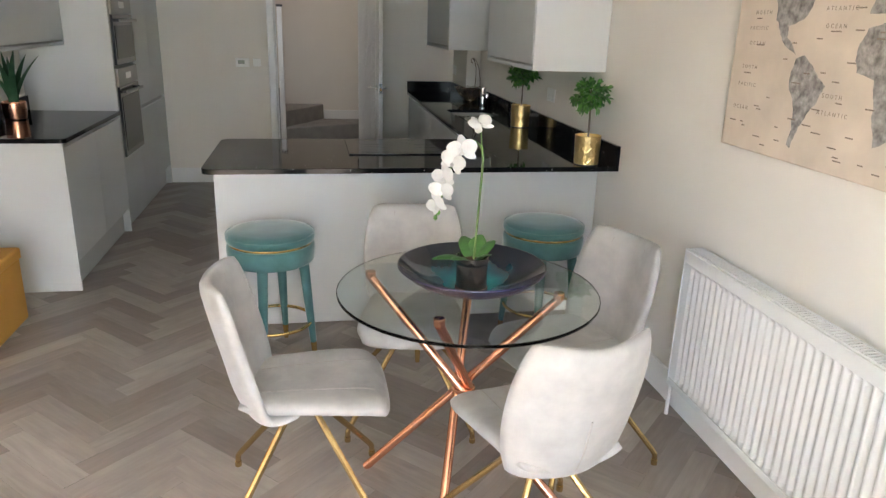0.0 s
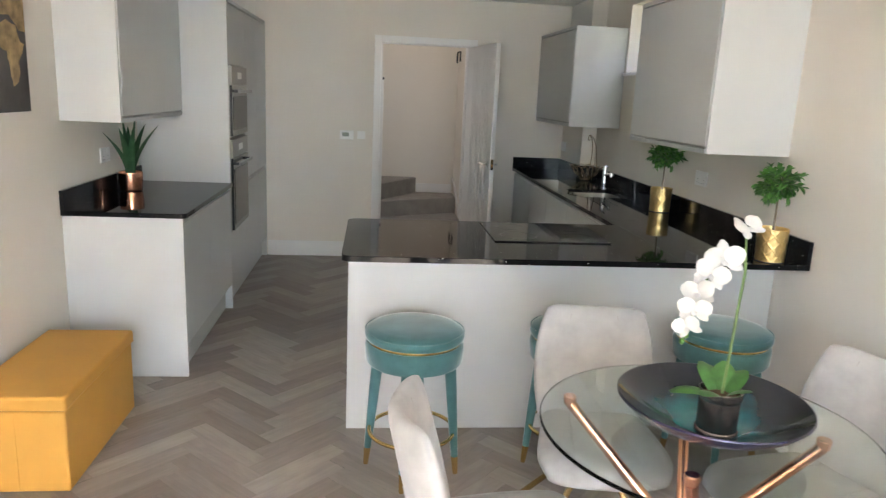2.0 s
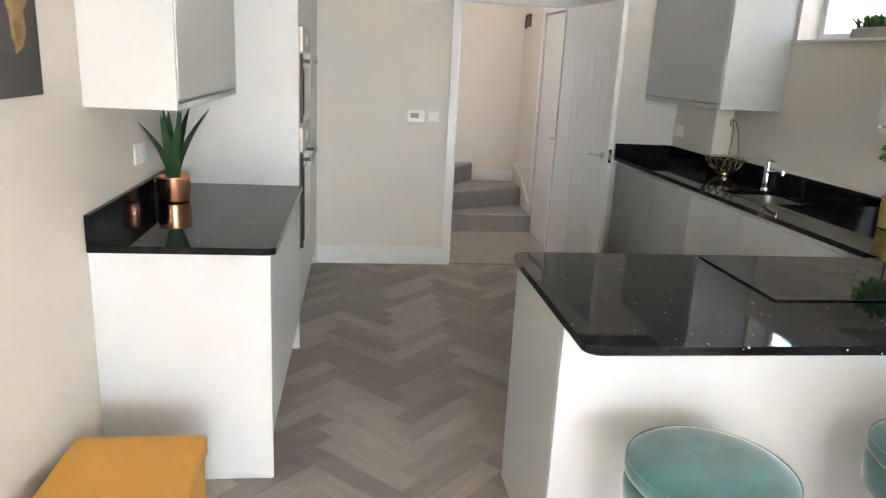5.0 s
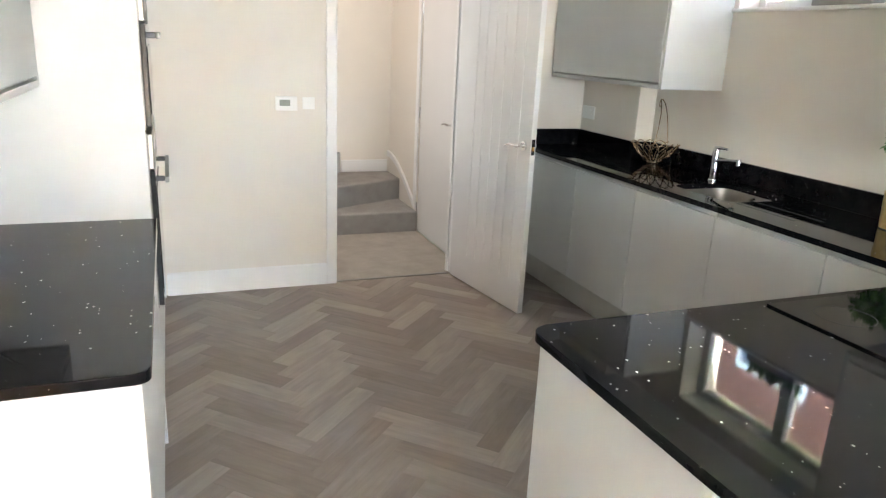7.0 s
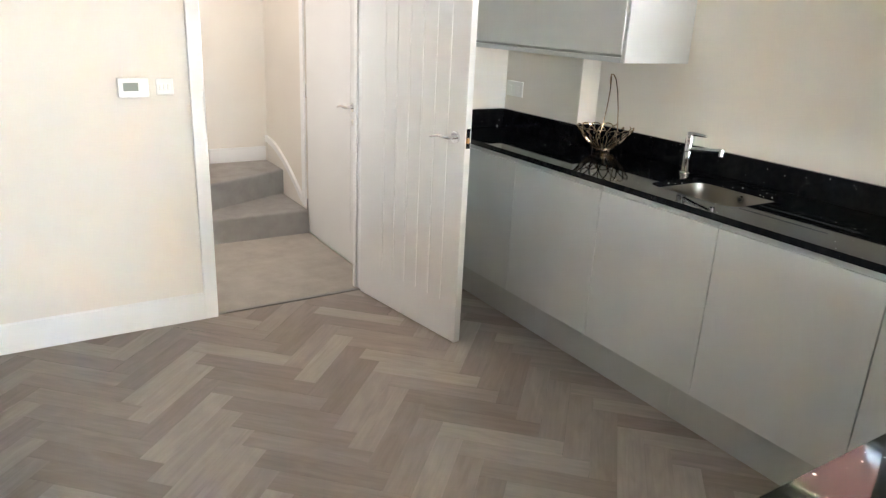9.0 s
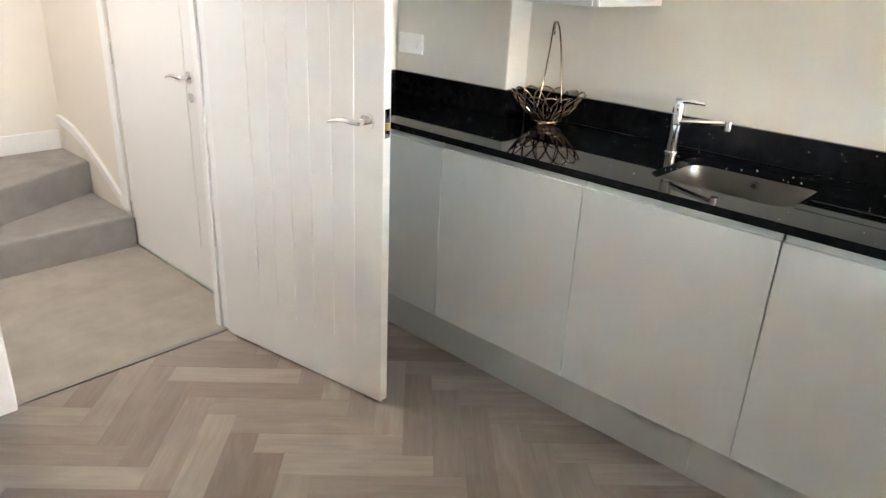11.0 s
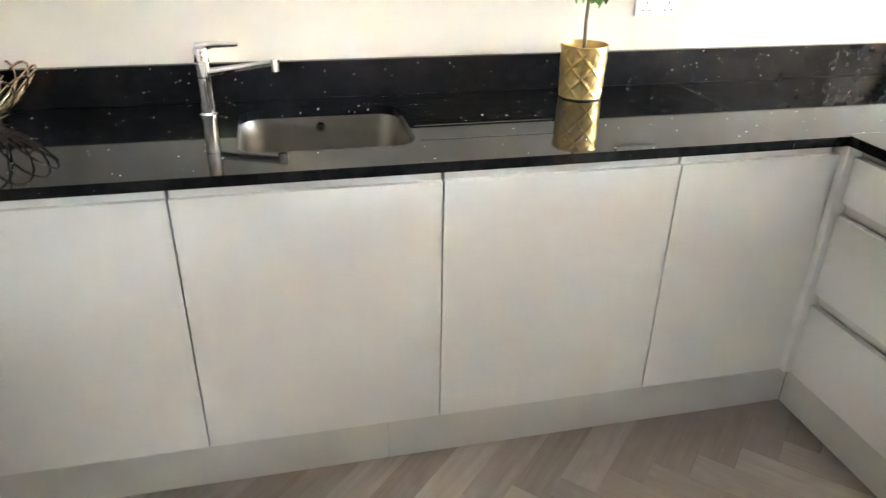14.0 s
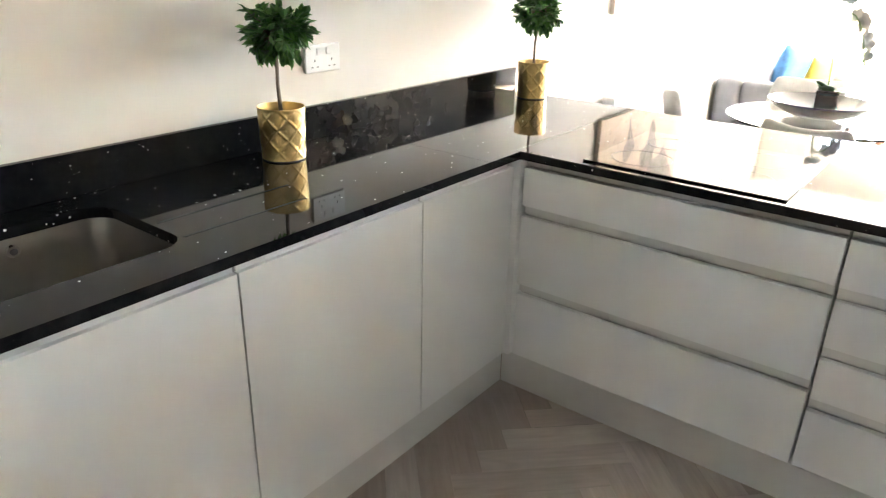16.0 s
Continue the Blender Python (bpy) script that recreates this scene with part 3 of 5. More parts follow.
# ---- garden doors ----
pat = tagged(new("window_2"), "wide white-framed glazed garden doors", "window", kind="structure")
py0, py1 = YF - 0.20, YF - 0.13
n_leaf = 3
lw = (PX1 - PX0) / n_leaf
for k in range(n_leaf):
    a, c = PX0 + k * lw, PX0 + (k + 1) * lw
    for nm, bm in (("frame", box(a, a + 0.075, py0, py1, 0, PZ, 0.005)), ("frame", box(c - 0.075, c - 0.001, py0, py1, 0, PZ, 0.005)),
                   ("frame", box(a + 0.0755, c - 0.0755, py0, py1, 0, 0.1, 0.005)), ("frame", box(a + 0.0755, c - 0.0755, py0, py1, PZ - 0.09, PZ, 0.005))):
        part(nm, bm, M_upvc, pat)
    p = part("pane", box(a + 0.075, c - 0.075, py0 + 0.03, py0 + 0.038, 0.1, PZ - 0.09), M_glass, pat)
    p.visible_shadow = False

# ---- outside ----
setting("ground", box(-400, 400, -400, 400, -0.6, -0.30), M_lawn, "garden lawn around the house", "ground")
setting("pavement", box(-6, 6, -9, YF - 0.28, -0.25, -0.06), M_paving, "buff paved garden terrace", "pavement")
fence = thing("fence", "tall sunlit timber board fence behind the terrace", "fence", (0, -6.2, -0.30))
for k in range(46):
    x = -5.75 + k * 0.25
    part("board", box(x, x + 0.235, -0.012, 0.012, 0.05, 2.15 + 0.01 * ((k * 7) % 3), 0.004), M_fence, fence)
for z in (0.4, 1.7):
    part("rail", box(-5.8, 5.8, 0.013, 0.06, z, z + 0.09, 0.004), M_fence, fence)

house = thing("house", "red brick neighbouring house with white-framed windows", "house", (6.2, 5.4, -0.30))
part("wall", box(0, 6, -6, 6, 0, 6.2), M_brick, house)
for z0 in (0.9, 3.6):
    for y in (-4.2, -1.2, 0.35, 3.6):
        w = part("window", box(-0.04, 0.02, y, y + 1.2, z0, z0 + 1.25), M_upvc, house)
        for dy in (0.07, 0.64):
            part("pane", box(-0.046, -0.04, y + dy, y + dy + 0.49, z0 + 0.07, z0 + 1.18), M_oven_glass, w)
b = bm_new()
vs = [b.verts.new(p) for p in ((-0.3, -6.2, 6.2), (6.3, -6.2, 6.2), (6.3, 6.2, 6.2), (-0.3, 6.2, 6.2), (3, -6.2, 8.6), (3, 6.2, 8.6))]
for f in ((0, 1, 2, 3), (0, 3, 5, 4), (1, 4, 5, 2), (0, 4, 1), (3, 2, 5)):
    b.faces.new([vs[i] for i in f])
part("roof", b, M_dark, house)

# ---- kitchen units ----
CT, CB, UP, DT, DB = 0.910, 0.885, 1.014, 0.856, 0.182   # worktop top and underside, upstand top, door top and foot
FX = 0.965        # door faces of the sink run
FY = 4.450        # drawer faces of the peninsula
LX = -1.380       # faces of the left run


def front_x(parent, at, name, x, sgn, y0, y1, z0, z1, label=""):
    """A slab door 20 mm thick whose face looks along sgn * x."""
    xa, xb = (x, x + 0.02) if sgn < 0 else (x - 0.02, x)
    return part(name, box(xa, xb, y0 - 0.0002, y1 + 0.0002, z0, z1, 0.0012, 2), M_unit, parent, label, at)


def base_unit(y0, y1, label, inner_top=DT - 0.02):
    at = (1.25, (y0 + y1) / 2, 0)
    u = thing("base_cabinet", label, "cabinet", at, group="sink run cabinets")
    part("carcass", box(FX + 0.022, XR - 0.022, y0 + 0.0005, y1 - 0.0005, DB, inner_top), M_unit, u, at=at)
    part("handle_rail", box(FX + 0.013, FX + 0.045, y0 + 0.001, y1 - 0.001, DT - 0.018, CB - 0.001, 0.002), M_unit, u, "recessed grey grip rail", at)
    front_x(u, at, "door", FX, -1, y0, y1, DB, DT)
    return u


for y0, y1 in ((6.702, 7.402), (6.108, 6.698), (5.516, 6.104), (4.922, 5.512)):
    base_unit(y0, y1, "light grey matt handleless base cabinet under the black worktop", 0.69 if y0 < 6 else DT - 0.02)
at = (1.2, 4.7, 0)
u = thing("corner_cabinet", "light grey matt corner cabinet where the worktops meet", "cabinet", at)
part("carcass", box(FX + 0.022, XR - 0.022, 4.49, 4.918, DB, DT - 0.02), M_unit, u, at=at)
front_x(u, at, "door", FX, -1, 4.472, 4.918, DB, DT)
part("handle_rail", box(FX + 0.013, FX + 0.045, 4.49, 4.918, DT - 0.018, CB - 0.001, 0.002), M_unit, u, at=at)
part("corner_post", box(0.9435, 0.999, 4.418, 4.4705, DB, CB - 0.001, 0.003, 2), M_unit, u, "light grey corner post", at)

# plinths
def plinth(x0, x1, y0, y1, label="light grey plinth board under the cabinets"):
    # the board's shade under the doors is put into its colour
    return solid("plinth", box(x0, x1, y0, y1, 0.001, DB - 0.012, 0.001), M_unit_shaded, label, "plinth", group="plinths")


plinth(1.026, 1.042, 5.6475, 7.405)
plinth(1.026, 1.042, 4.380, 5.6455)
plinth(-0.478, 1.024, 4.364, 4.380)

# peninsula drawers
def drawer_unit(x0, x1, splits, label):
    at = ((x0 + x1) / 2, 4.2, 0)
    u = thing("drawer_unit", label, "cabinet", at, group="peninsula drawer units")
    # carcass coloured darker than the fronts, to shade the gaps between drawers
    part("carcass", box(x0 + 0.0005, x1 - 0.0005, 3.88, FY - 0.035, DB, CB - 0.004), M_recess_shade, u, at=at)
    for z0, z1 in splits:
        d = part("drawer", box(x0 + 0.0015, x1 - 0.0015, FY - 0.02, FY, z0, z1, 0.0018, 2), M_unit, u, at=at)
        # rail toned darker than the drawers, as shade in the recess
        part("grip_rail", box(x0 + 0.001, x1 - 0.001, FY - 0.0345, FY - 0.019, z1 + 0.002, min(z1 + 0.034, CB - 0.001), 0.002, 1), M_unit_shaded, d, "recessed grip rail", at)
    return u


drawer_unit(0.028, 0.942, ((DB, 0.417), (0.453, 0.694), (0.729, DT)), "light grey three-drawer unit under the hob")
drawer_unit(-0.478, 0.024, ((DB, 0.364), (0.402, 0.522), (0.559, 0.690), (0.727, DT)), "light grey narrow four-drawer unit at the peninsula end")

pen = thing("peninsula_panel", "light grey matt back and end panels of the peninsula", "panel", (0.5, 3.86, 0))
part("back_panel", box(-0.5, XR - 0.003, 3.857, 3.875, 0.001, CB - 0.001, 0.0015), M_unit, pen, at=(0.5, 3.86, 0))
part("end_panel", box(-0.5, -0.482, 3.8755, FY, 0.001, CB - 0.001, 0.0015), M_unit, pen, at=(0.5, 3.86, 0))

# ---- worktops ----
def ring_slab(outer, hole, z0, z1):
    """A slab with a hole: both outlines have the same number of corners, matched one to one."""
    bm = bm_new()
    n = len(outer)
    o0, o1 = [bm.verts.new((*p, z0)) for p in outer], [bm.verts.new((*p, z1)) for p in outer]
    h0, h1 = [bm.verts.new((*p, z0)) for p in hole], [bm.verts.new((*p, z1)) for p in hole]
    for k in range(n):
        j = (k + 1) % n
        bm.faces.new((o0[k], o0[j], o1[j], o1[k]))
        bm.faces.new((h0[j], h0[k], h1[k], h1[j]))
        bm.faces.new((o1[k], o1[j], h1[j], h1[k]))
        bm.faces.new((o0[j], o0[k], h0[k], h0[j]))
    return bm


SX0, SX1, SY0, SY1 = 1.072, 1.425, 5.548, 5.966
hole = rounded(SX0, SX1, SY0, SY1, 0.06, n=8)
ox0, ox1, oy0, oy1 = 0.945, XR - 0.003, 5.3, 6.2


def to_rim(p):
    cx, cy = (SX0 + SX1) / 2, (SY0 + SY1) / 2
    dx, dy = p[0] - cx, p[1] - cy
    k = min(((ox1 if dx > 0 else ox0) - cx) / dx if abs(dx) > 1e-6 else 9, ((oy1 if dy > 0 else oy0) - cy) / dy if abs(dy) > 1e-6 else 9)
    return cx + dx * k, cy + dy * k


outer = [to_rim(p) for p in hole]
for cx, cy in ((ox0, oy0), (ox1, oy0), (ox1, oy1), (ox0, oy1)):
    k = min(range(len(outer)), key=lambda i: (outer[i][0] - cx) ** 2 + (outer[i][1] - cy) ** 2)
    outer[k] = (cx, cy)
wb = ring_slab(outer, hole, CB, CT)
add_box(wb, 0.945, XR - 0.003, 4.6356, oy0, CB, CT)
add_box(wb, 0.945, XR - 0.003, oy1, YB - 0.002, CB, CT)
top1 = thing("worktop", "black sparkle quartz worktop along the sink wall", "worktop", (1.24, 5.9, CB))
part("slab", wb, M_quartz, top1, at=(1.24, 5.9, CB), smooth=False)
corner = [(0.966, 3.597), (XR - 0.003, 3.597), (XR - 0.003, 4.6342), (0.945, 4.6342), (0.945, 4.4738), (0.966, 4.4738)]
part("corner_slab", add_prism(bm_new(), corner, CB, CT), M_quartz, top1, at=(1.24, 5.9, CB), smooth=False)
part("joint", box(0.946, XR - 0.004, 4.6343, 4.6355, CB + 0.001, CT - 0.0003), M_grey_plastic, top1, "thin grey worktop joint", at=(1.24, 5.9, CB))
for nm, bm in (("upstand", box(XR - 0.022, XR - 0.002, 3.598, 6.7615, CT + 0.0005, UP, 0.001)), ("upstand", box(1.391, 1.411, 6.762, YB - 0.003, CT + 0.0005, UP, 0.001)),
               ("upstand", box(1.4115, XR - 0.0225, 6.762, 6.781, CT + 0.0005, UP, 0.001)), ("upstand", box(0.945, 1.3905, YB - 0.022, YB - 0.002, CT + 0.0005, UP, 0.001))):
    part(nm, bm, M_quartz, top1, at=(1.24, 5.9, CB))
for x, y0, y1 in ((1.098, 5.205, 5.542), (1.211, 5.165, 5.534)):
    part("drainer_groove", box(x, x + 0.006, y0, y1, CT - 0.001, CT + 0.0006), M_gap, top1, "dark drainer groove", at=(1.24, 5.9, CB))
top2 = thing("worktop", "black sparkle quartz peninsula worktop with rounded corners", "worktop", (0.5, 4.0, CB))
part("slab", add_prism(bm_new(), rounded(-0.522, 0.9648, 3.597, 4.4735, 0.045, (1, 0, 0, 1)), CB, CT, 0.003, 2), M_quartz, top2, at=(0.5, 4.0, CB))
part("joint", box(0.9649, 0.9659, 3.600, 4.4730, CB + 0.001, CT - 0.0003), M_grey_plastic, top2, "thin grey worktop joint", at=(0.5, 4.0, CB))

# hob
hob = thing("hob", "black ceramic glass hob set on the peninsula worktop", "hob", (0.47, 4.19, CT))
part("glass", box(0.182, 0.750, 3.947, 4.438, CT + 0.0005, CT + 0.006, 0.0015, 2), M_black_glass, hob, at=(0.47, 4.19, CT))
for cx, cy, r in ((0.32, 4.08, 0.09), (0.62, 4.08, 0.075), (0.32, 4.31, 0.075), (0.62, 4.31, 0.09)):
    part("zone_mark", lathe([(r, CT + 0.0061), (r, CT + 0.0064), (r - 0.0015, CT + 0.0064), (r - 0.0015, CT + 0.0061)], 48, cx, cy), M_dark, hob, "faint cooking zone ring", (0.47, 4.19, CT))

# sink
sink = thing("sink", "brushed stainless steel undermounted sink bowl", "sink", ((SX0 + SX1) / 2, (SY0 + SY1) / 2, 0.70))
bm = bm_new()
cx, cy = (SX0 + SX1) / 2, (SY0 + SY1) / 2
rings = []
for inset, z in ((-0.004, CB - 0.0005), (-0.004, CB - 0.003), (0.004, 0.84), (0.008, 0.76), (0.016, 0.728), (0.035, 0.712), (0.07, 0.708)):
    rings.append([bm.verts.new((x - cx, y - cy, z - 0.70)) for x, y in rounded(SX0 + inset, SX1 - inset, SY0 + inset, SY1 - inset, 0.064 - min(inset, 0.03), n=8)])
for a, c in zip(rings, rings[1:]):
    for k in range(len(a)):
        j = (k + 1) % len(a)
        bm.faces.new((a[k], c[k], c[j], a[j]))
bm.faces.new(rings[-1][::-1])
bmesh.ops.recalc_face_normals(bm, faces=bm.faces)
for f in bm.faces:
    f.normal_flip()
part("bowl", bm, M_sink, sink, angle=60)
part("drain", lathe([(0.0, 0.009), (0.028, 0.0095), (0.042, 0.0115), (0.044, 0.0085)], 32), M_chrome, sink, "chrome drain")
part("overflow", tube([(SX1 - cx - 0.012, 0.0, 0.158), (SX1 - cx - 0.002, 0.0, 0.160)], 0.014, 20), M_chrome, sink, "round chrome overflow")
part("overflow_hole", tube([(SX1 - cx - 0.0135, 0.0, 0.158), (SX1 - cx - 0.0125, 0.0, 0.158)], 0.008, 16), M_dark, sink)

# tap
tap = thing("kitchen_tap", "chrome single-lever kitchen tap behind the sink", "tap", (1.400, 6.042, CT))
part("body", lathe([(0.0, 0), (0.0245, 0), (0.0245, 0.005), (0.0195, 0.009), (0.019, 0.098), (0.0205, 0.101), (0.0205, 0.134), (0.019, 0.137), (0.0195, 0.164), (0.017, 0.171), (0, 0.172)], 28), M_chrome, tap)
part("spout", tube([(-0.004, -0.012, 0.110), (-0.008, -0.085, 0.120), (-0.012, -0.172, 0.131), (-0.0125, -0.184, 0.1325)], [0.0105, 0.0095, 0.0095, 0.009], 16), M_chrome, tap)
part("aerator", tube([(-0.012, -0.178, 0.140), (-0.012, -0.178, 0.110)], 0.0125, 16), M_chrome, tap)
part("lever", tube([(0.004, 0.010, 0.172), (-0.004, -0.03, 0.179), (-0.010, -0.092, 0.179)], [0.013, 0.009, 0.0055], 12), M_chrome, tap)

# ---- wall cabinets ----
def wall_unit(x0, x1, y0, y1, z0, z1, sgn, label):
    """x0..x1 the depth; the door's face looks along sgn * x, with grip slots above and below it."""
    at = ((x0 + x1) / 2, (y0 + y1) / 2, z0)
    u = thing("wall_cabinet", label, "cabinet", at, group="wall cabinets")
    face = x0 if sgn < 0 else x1
    inner = face - sgn * 0.022
    far = x1 if sgn < 0 else x0
    c0, c1 = sorted((inner, far))
    # darker carcass colour gives the grip slots their shade
    part("carcass", box(c0, c1, y0 + 0.0185, y1 - 0.0185, z0 + 0.022, z1 - 0.022), M_recess_shade, u, at=at)
    f0, f1 = sorted((face - sgn * 0.003, far))
    part("side_panel", box(f0, f1, y0, y0 + 0.018, z0, z1, 0.0012), M_unit, u, at=at)
    part("side_panel", box(f0, f1, y1 - 0.018, y1, z0, z1, 0.0012), M_unit, u, at=at)
    g0, g1 = sorted((face, far))
    part("bottom_panel", box(g0, g1, y0 + 0.0185, y1 - 0.0185, z0, z0 + 0.0215, 0.0012), M_unit, u, at=at)
    part("top_panel", box(g0, g1, y0 + 0.0185, y1 - 0.0185, z1 - 0.0215, z1, 0.0012), M_unit, u, at=at)
    d0, d1 = sorted((face, face - sgn * 0.02))
    part("door", box(d0, d1, y0 + 0.0195, y1 - 0.0195, z0 + 0.034, z1 - 0.030, 0.002, 2), M_unit, u, at=at)
    return u


wall_unit(1.134, XR - 0.002, 3.885, 4.887, 1.362, 2.135, -1, "light grey handleless wall cabinet above the peninsula worktop")
u = wall_unit(1.134, 1.411, 6.237, 7.405, 1.368, 2.135, -1, "light grey handleless wall cabinet beside the high window")
part("end_panel", box(1.137, XR - 0.002, 6.2325, 6.2365, 1.368, 2.135, 0.001), M_unit, u, at=((1.134 + 1.411) / 2, (6.237 + 7.405) / 2, 1.368))
part("deep_back", box(1.4115, XR - 0.002, 6.237, 6.780, 1.368, 2.135, 0.001), M_unit, u, at=((1.134 + 1.411) / 2, (6.237 + 7.405) / 2, 1.368))
wall_unit(XL + 0.002, -1.680, 4.528, 5.708, 1.362, 2.16, 1, "light grey handleless wall cabinet above the oven-side worktop")

# ---- left run ----
at = (-1.68, 5.1, 0)
u = thing("base_cabinet", "light grey handleless base cabinet with a full end panel", "cabinet", at)
part("end_panel", box(XL + 0.002, LX, 4.470, 4.488, 0.001, CB - 0.001, 0.0015), M_unit, u, at=at)
# carcass and rail behind the doors carry recess shade in their colour
part("carcass", box(XL + 0.002, LX - 0.022, 4.489, 5.709, DB, DT - 0.02), M_recess_shade, u, at=at)
part("handle_rail", box(LX - 0.045, LX - 0.016, 4.489, 5.709, DT - 0.018, CB - 0.001, 0.002), M_recess_shade, u, at=at)
for y0, y1 in ((4.489, 5.098), (5.099, 5.709)):
    part("door", box(LX - 0.02, LX - 0.001, y0 + 0.001, y1 - 0.001, DB, DT, 0.0018, 2), M_unit, u, at=at)
solid("plinth", box(-1.446, -1.430, 4.489, 5.709, 0.001, DB - 0.01, 0.001), M_unit_shaded, "light grey plinth board under the cabinets", "plinth", group="plinths")
top3 = thing("worktop", "black sparkle quartz worktop beside the oven tower", "worktop", (-1.68, 5.1, CB))
part("slab", add_prism(bm_new(), rounded(XL + 0.003, -1.362, 4.455, 5.708, 0.03, (0, 1, 0, 0)), CB, CT, 0.003, 2), M_quartz, top3, at=(-1.68, 5.1, CB))
part("upstand", box(XL + 0.002, XL + 0.022, 4.456, 5.707, CT + 0.0005, UP, 0.001), M_quartz, top3, at=(-1.68, 5.1, CB))

# oven tower
at = (-1.68, 6.0, 0)
tower = thing("oven_tower", "tall light grey housing for two stacked ovens", "cabinet", at)
part("side_panel", box(XL + 0.002, LX, 5.710, 5.728, 0.001, 2.135, 0.0015), M_unit, tower, at=at)
# shade behind the tower fronts comes from this darker carcass colour
part("carcass", box(XL + 0.002, LX - 0.024, 5.729, 6.318, DB, 2.10), M_recess_shade, tower, at=at)
part("lower_door", box(LX - 0.02, LX - 0.001, 5.7305, 6.3165, DB, 0.548, 0.0018, 2), M_unit, tower, at=at)
part("upper_door", box(LX - 0.02, LX - 0.001, 5.7305, 6.3165, 1.712, 2.102, 0.0018, 2), M_unit, tower, at=at)
part("top_panel", box(XL + 0.002, LX, 5.729, 6.318, 2.112, 2.135, 0.001), M_unit, tower, at=at)
part("plinth", box(-1.446, -1.430, 5.729, 6.318, 0.001, DB - 0.01), M_unit, tower, at=at)


def oven(z0, z1, label):
    at = (LX, 6.02, z0)
    o = thing("oven", label, "oven", at, group="stacked ovens")
    h = z1 - z0
    part("body", box(LX - 0.02, LX + 0.004, 5.732, 6.315, z0 + 0.002, z1 - 0.002, 0.002), M_steel, o, at=at)
    part("door", box(LX + 0.0045, LX + 0.022, 5.736, 6.311, z0 + 0.012, z1 - 0.135, 0.003, 2), M_oven_glass, o, "black glass oven door", at)
    part("trim", box(LX + 0.0225, LX + 0.0245, 5.770, 6.277, z0 + 0.05, z1 - 0.21, 0.001), M_black_glass, o, "darker viewing window", at)
    cp = part("control_panel", box(LX + 0.0045, LX + 0.020, 5.736, 6.311, z1 - 0.128, z1 - 0.006, 0.002), M_steel, o, "brushed steel control panel", at)
    part("display", box(LX + 0.0202, LX + 0.0212, 5.95, 6.10, z1 - 0.09, z1 - 0.045), M_plastic, cp, "", at)
    hd = part("handle", box(LX + 0.052, LX + 0.066, 5.775, 6.272, z1 - 0.185, z1 - 0.163, 0.004, 2), M_steel, o, "flat steel bar handle", at)
    for y in (5.80, 6.235):
        part("bracket", box(LX + 0.022, LX + 0.0515, y, y + 0.014, z1 - 0.183, z1 - 0.165, 0.002), M_dark, hd, "", at)
    return o


oven(0.556, 1.208, "tall built-in oven with steel panel and dark glass door")
oven(1.216, 1.706, "compact built-in oven with steel panel and dark glass door")

for y0, y1 in ((6.319, 6.899), (6.901, 7.378)):
    at = (-1.68, (y0 + y1) / 2, 0)
    u = thing("larder_cabinet", "tall light grey handleless cabinet beside the ovens", "cabinet", at, group="tall cabinets")
    # darker carcass colour shades the gaps round the tall doors
    part("carcass", box(XL + 0.002, LX - 0.024, y0, y1, DB, 2.10), M_recess_shade, u, at=at)
    part("lower_door", box(LX - 0.02, LX - 0.001, y0 + 0.001, y1 - 0.001, DB, 0.832, 0.0018, 2), M_unit, u, at=at)
    part("upper_door", box(LX - 0.02, LX - 0.001, y0 + 0.001, y1 - 0.001, 0.866, 2.102, 0.0018, 2), M_unit, u, at=at)
    part("top_panel", box(XL + 0.002, LX, y0, y1, 2.112, 2.135, 0.001), M_unit, u, at=at)
    part("plinth", box(-1.446, -1.430, y0, y1, 0.001, DB - 0.01), M_unit, u, at=at)
solid("filler_panel", box(XL + 0.002, LX - 0.004, 7.379, YB - 0.002, 0.001, 2.135), M_unit, "narrow light grey filler panel beside the tall cabinet", "panel")

# ---- dining table ----
TX, TY = 0.492, 2.392
table = thing("dining_table", "round glass dining table on crossed copper rods", "table", (TX, TY, 0))
part("tabletop", lathe([(0, 0.738), (0.433, 0.738), (0.436, 0.741), (0.436, 0.747), (0.433, 0.750), (0, 0.750)], 96), M_table_glass, table, "clear round glass top", angle=12)
for x, y in ((-0.312, 0.242), (0.312, -0.090), (0.10, 0.285), (-0.164, -0.225)):
    d = Vector((x, y, 0.737 - 0.385))
    c = Vector((0.0, 0.0, 0.385)) + Vector((-y, x, 0)).normalized() * 0.022
    lowest = c - d * ((0.385 - 0.001) / d.z)
    part("leg", tube([lowest, c, c + d * 0.94], 0.0155, 18), M_copper, table, "polished copper rod")
    e = c + d * 0.94
    part("pad", lathe([(0, e.z - 0.004), (0.017, e.z - 0.004), (0.019, 0.734), (0.017, 0.7375), (0, 0.7375)], 20, e.x, e.y), M_copper, table, "round copper glass pad")
part("collar", lathe([(0.036, 0.36), (0.040, 0.362), (0.041, 0.372), (0.040, 0.382), (0.036, 0.384), (0.033, 0.372), (0.036, 0.36)], 32), M_copper, table, "copper collar round the rods")

bowl = thing("decorative_bowl", "wide dark glazed bowl with teal centre on the glass table", "bowl", (0.500, 2.385, 0.7505))
inner = [(0.05, 0.0075), (0.09, 0.012), (0.135, 0.024), (0.18, 0.044), (0.215, 0.066), (0.236, 0.083)]
part("inside", lathe([(0, 0.0105)] + inner + [(0.241, 0.0865)], 72), M_bowl, bowl, "teal and black pooled glaze", angle=80)
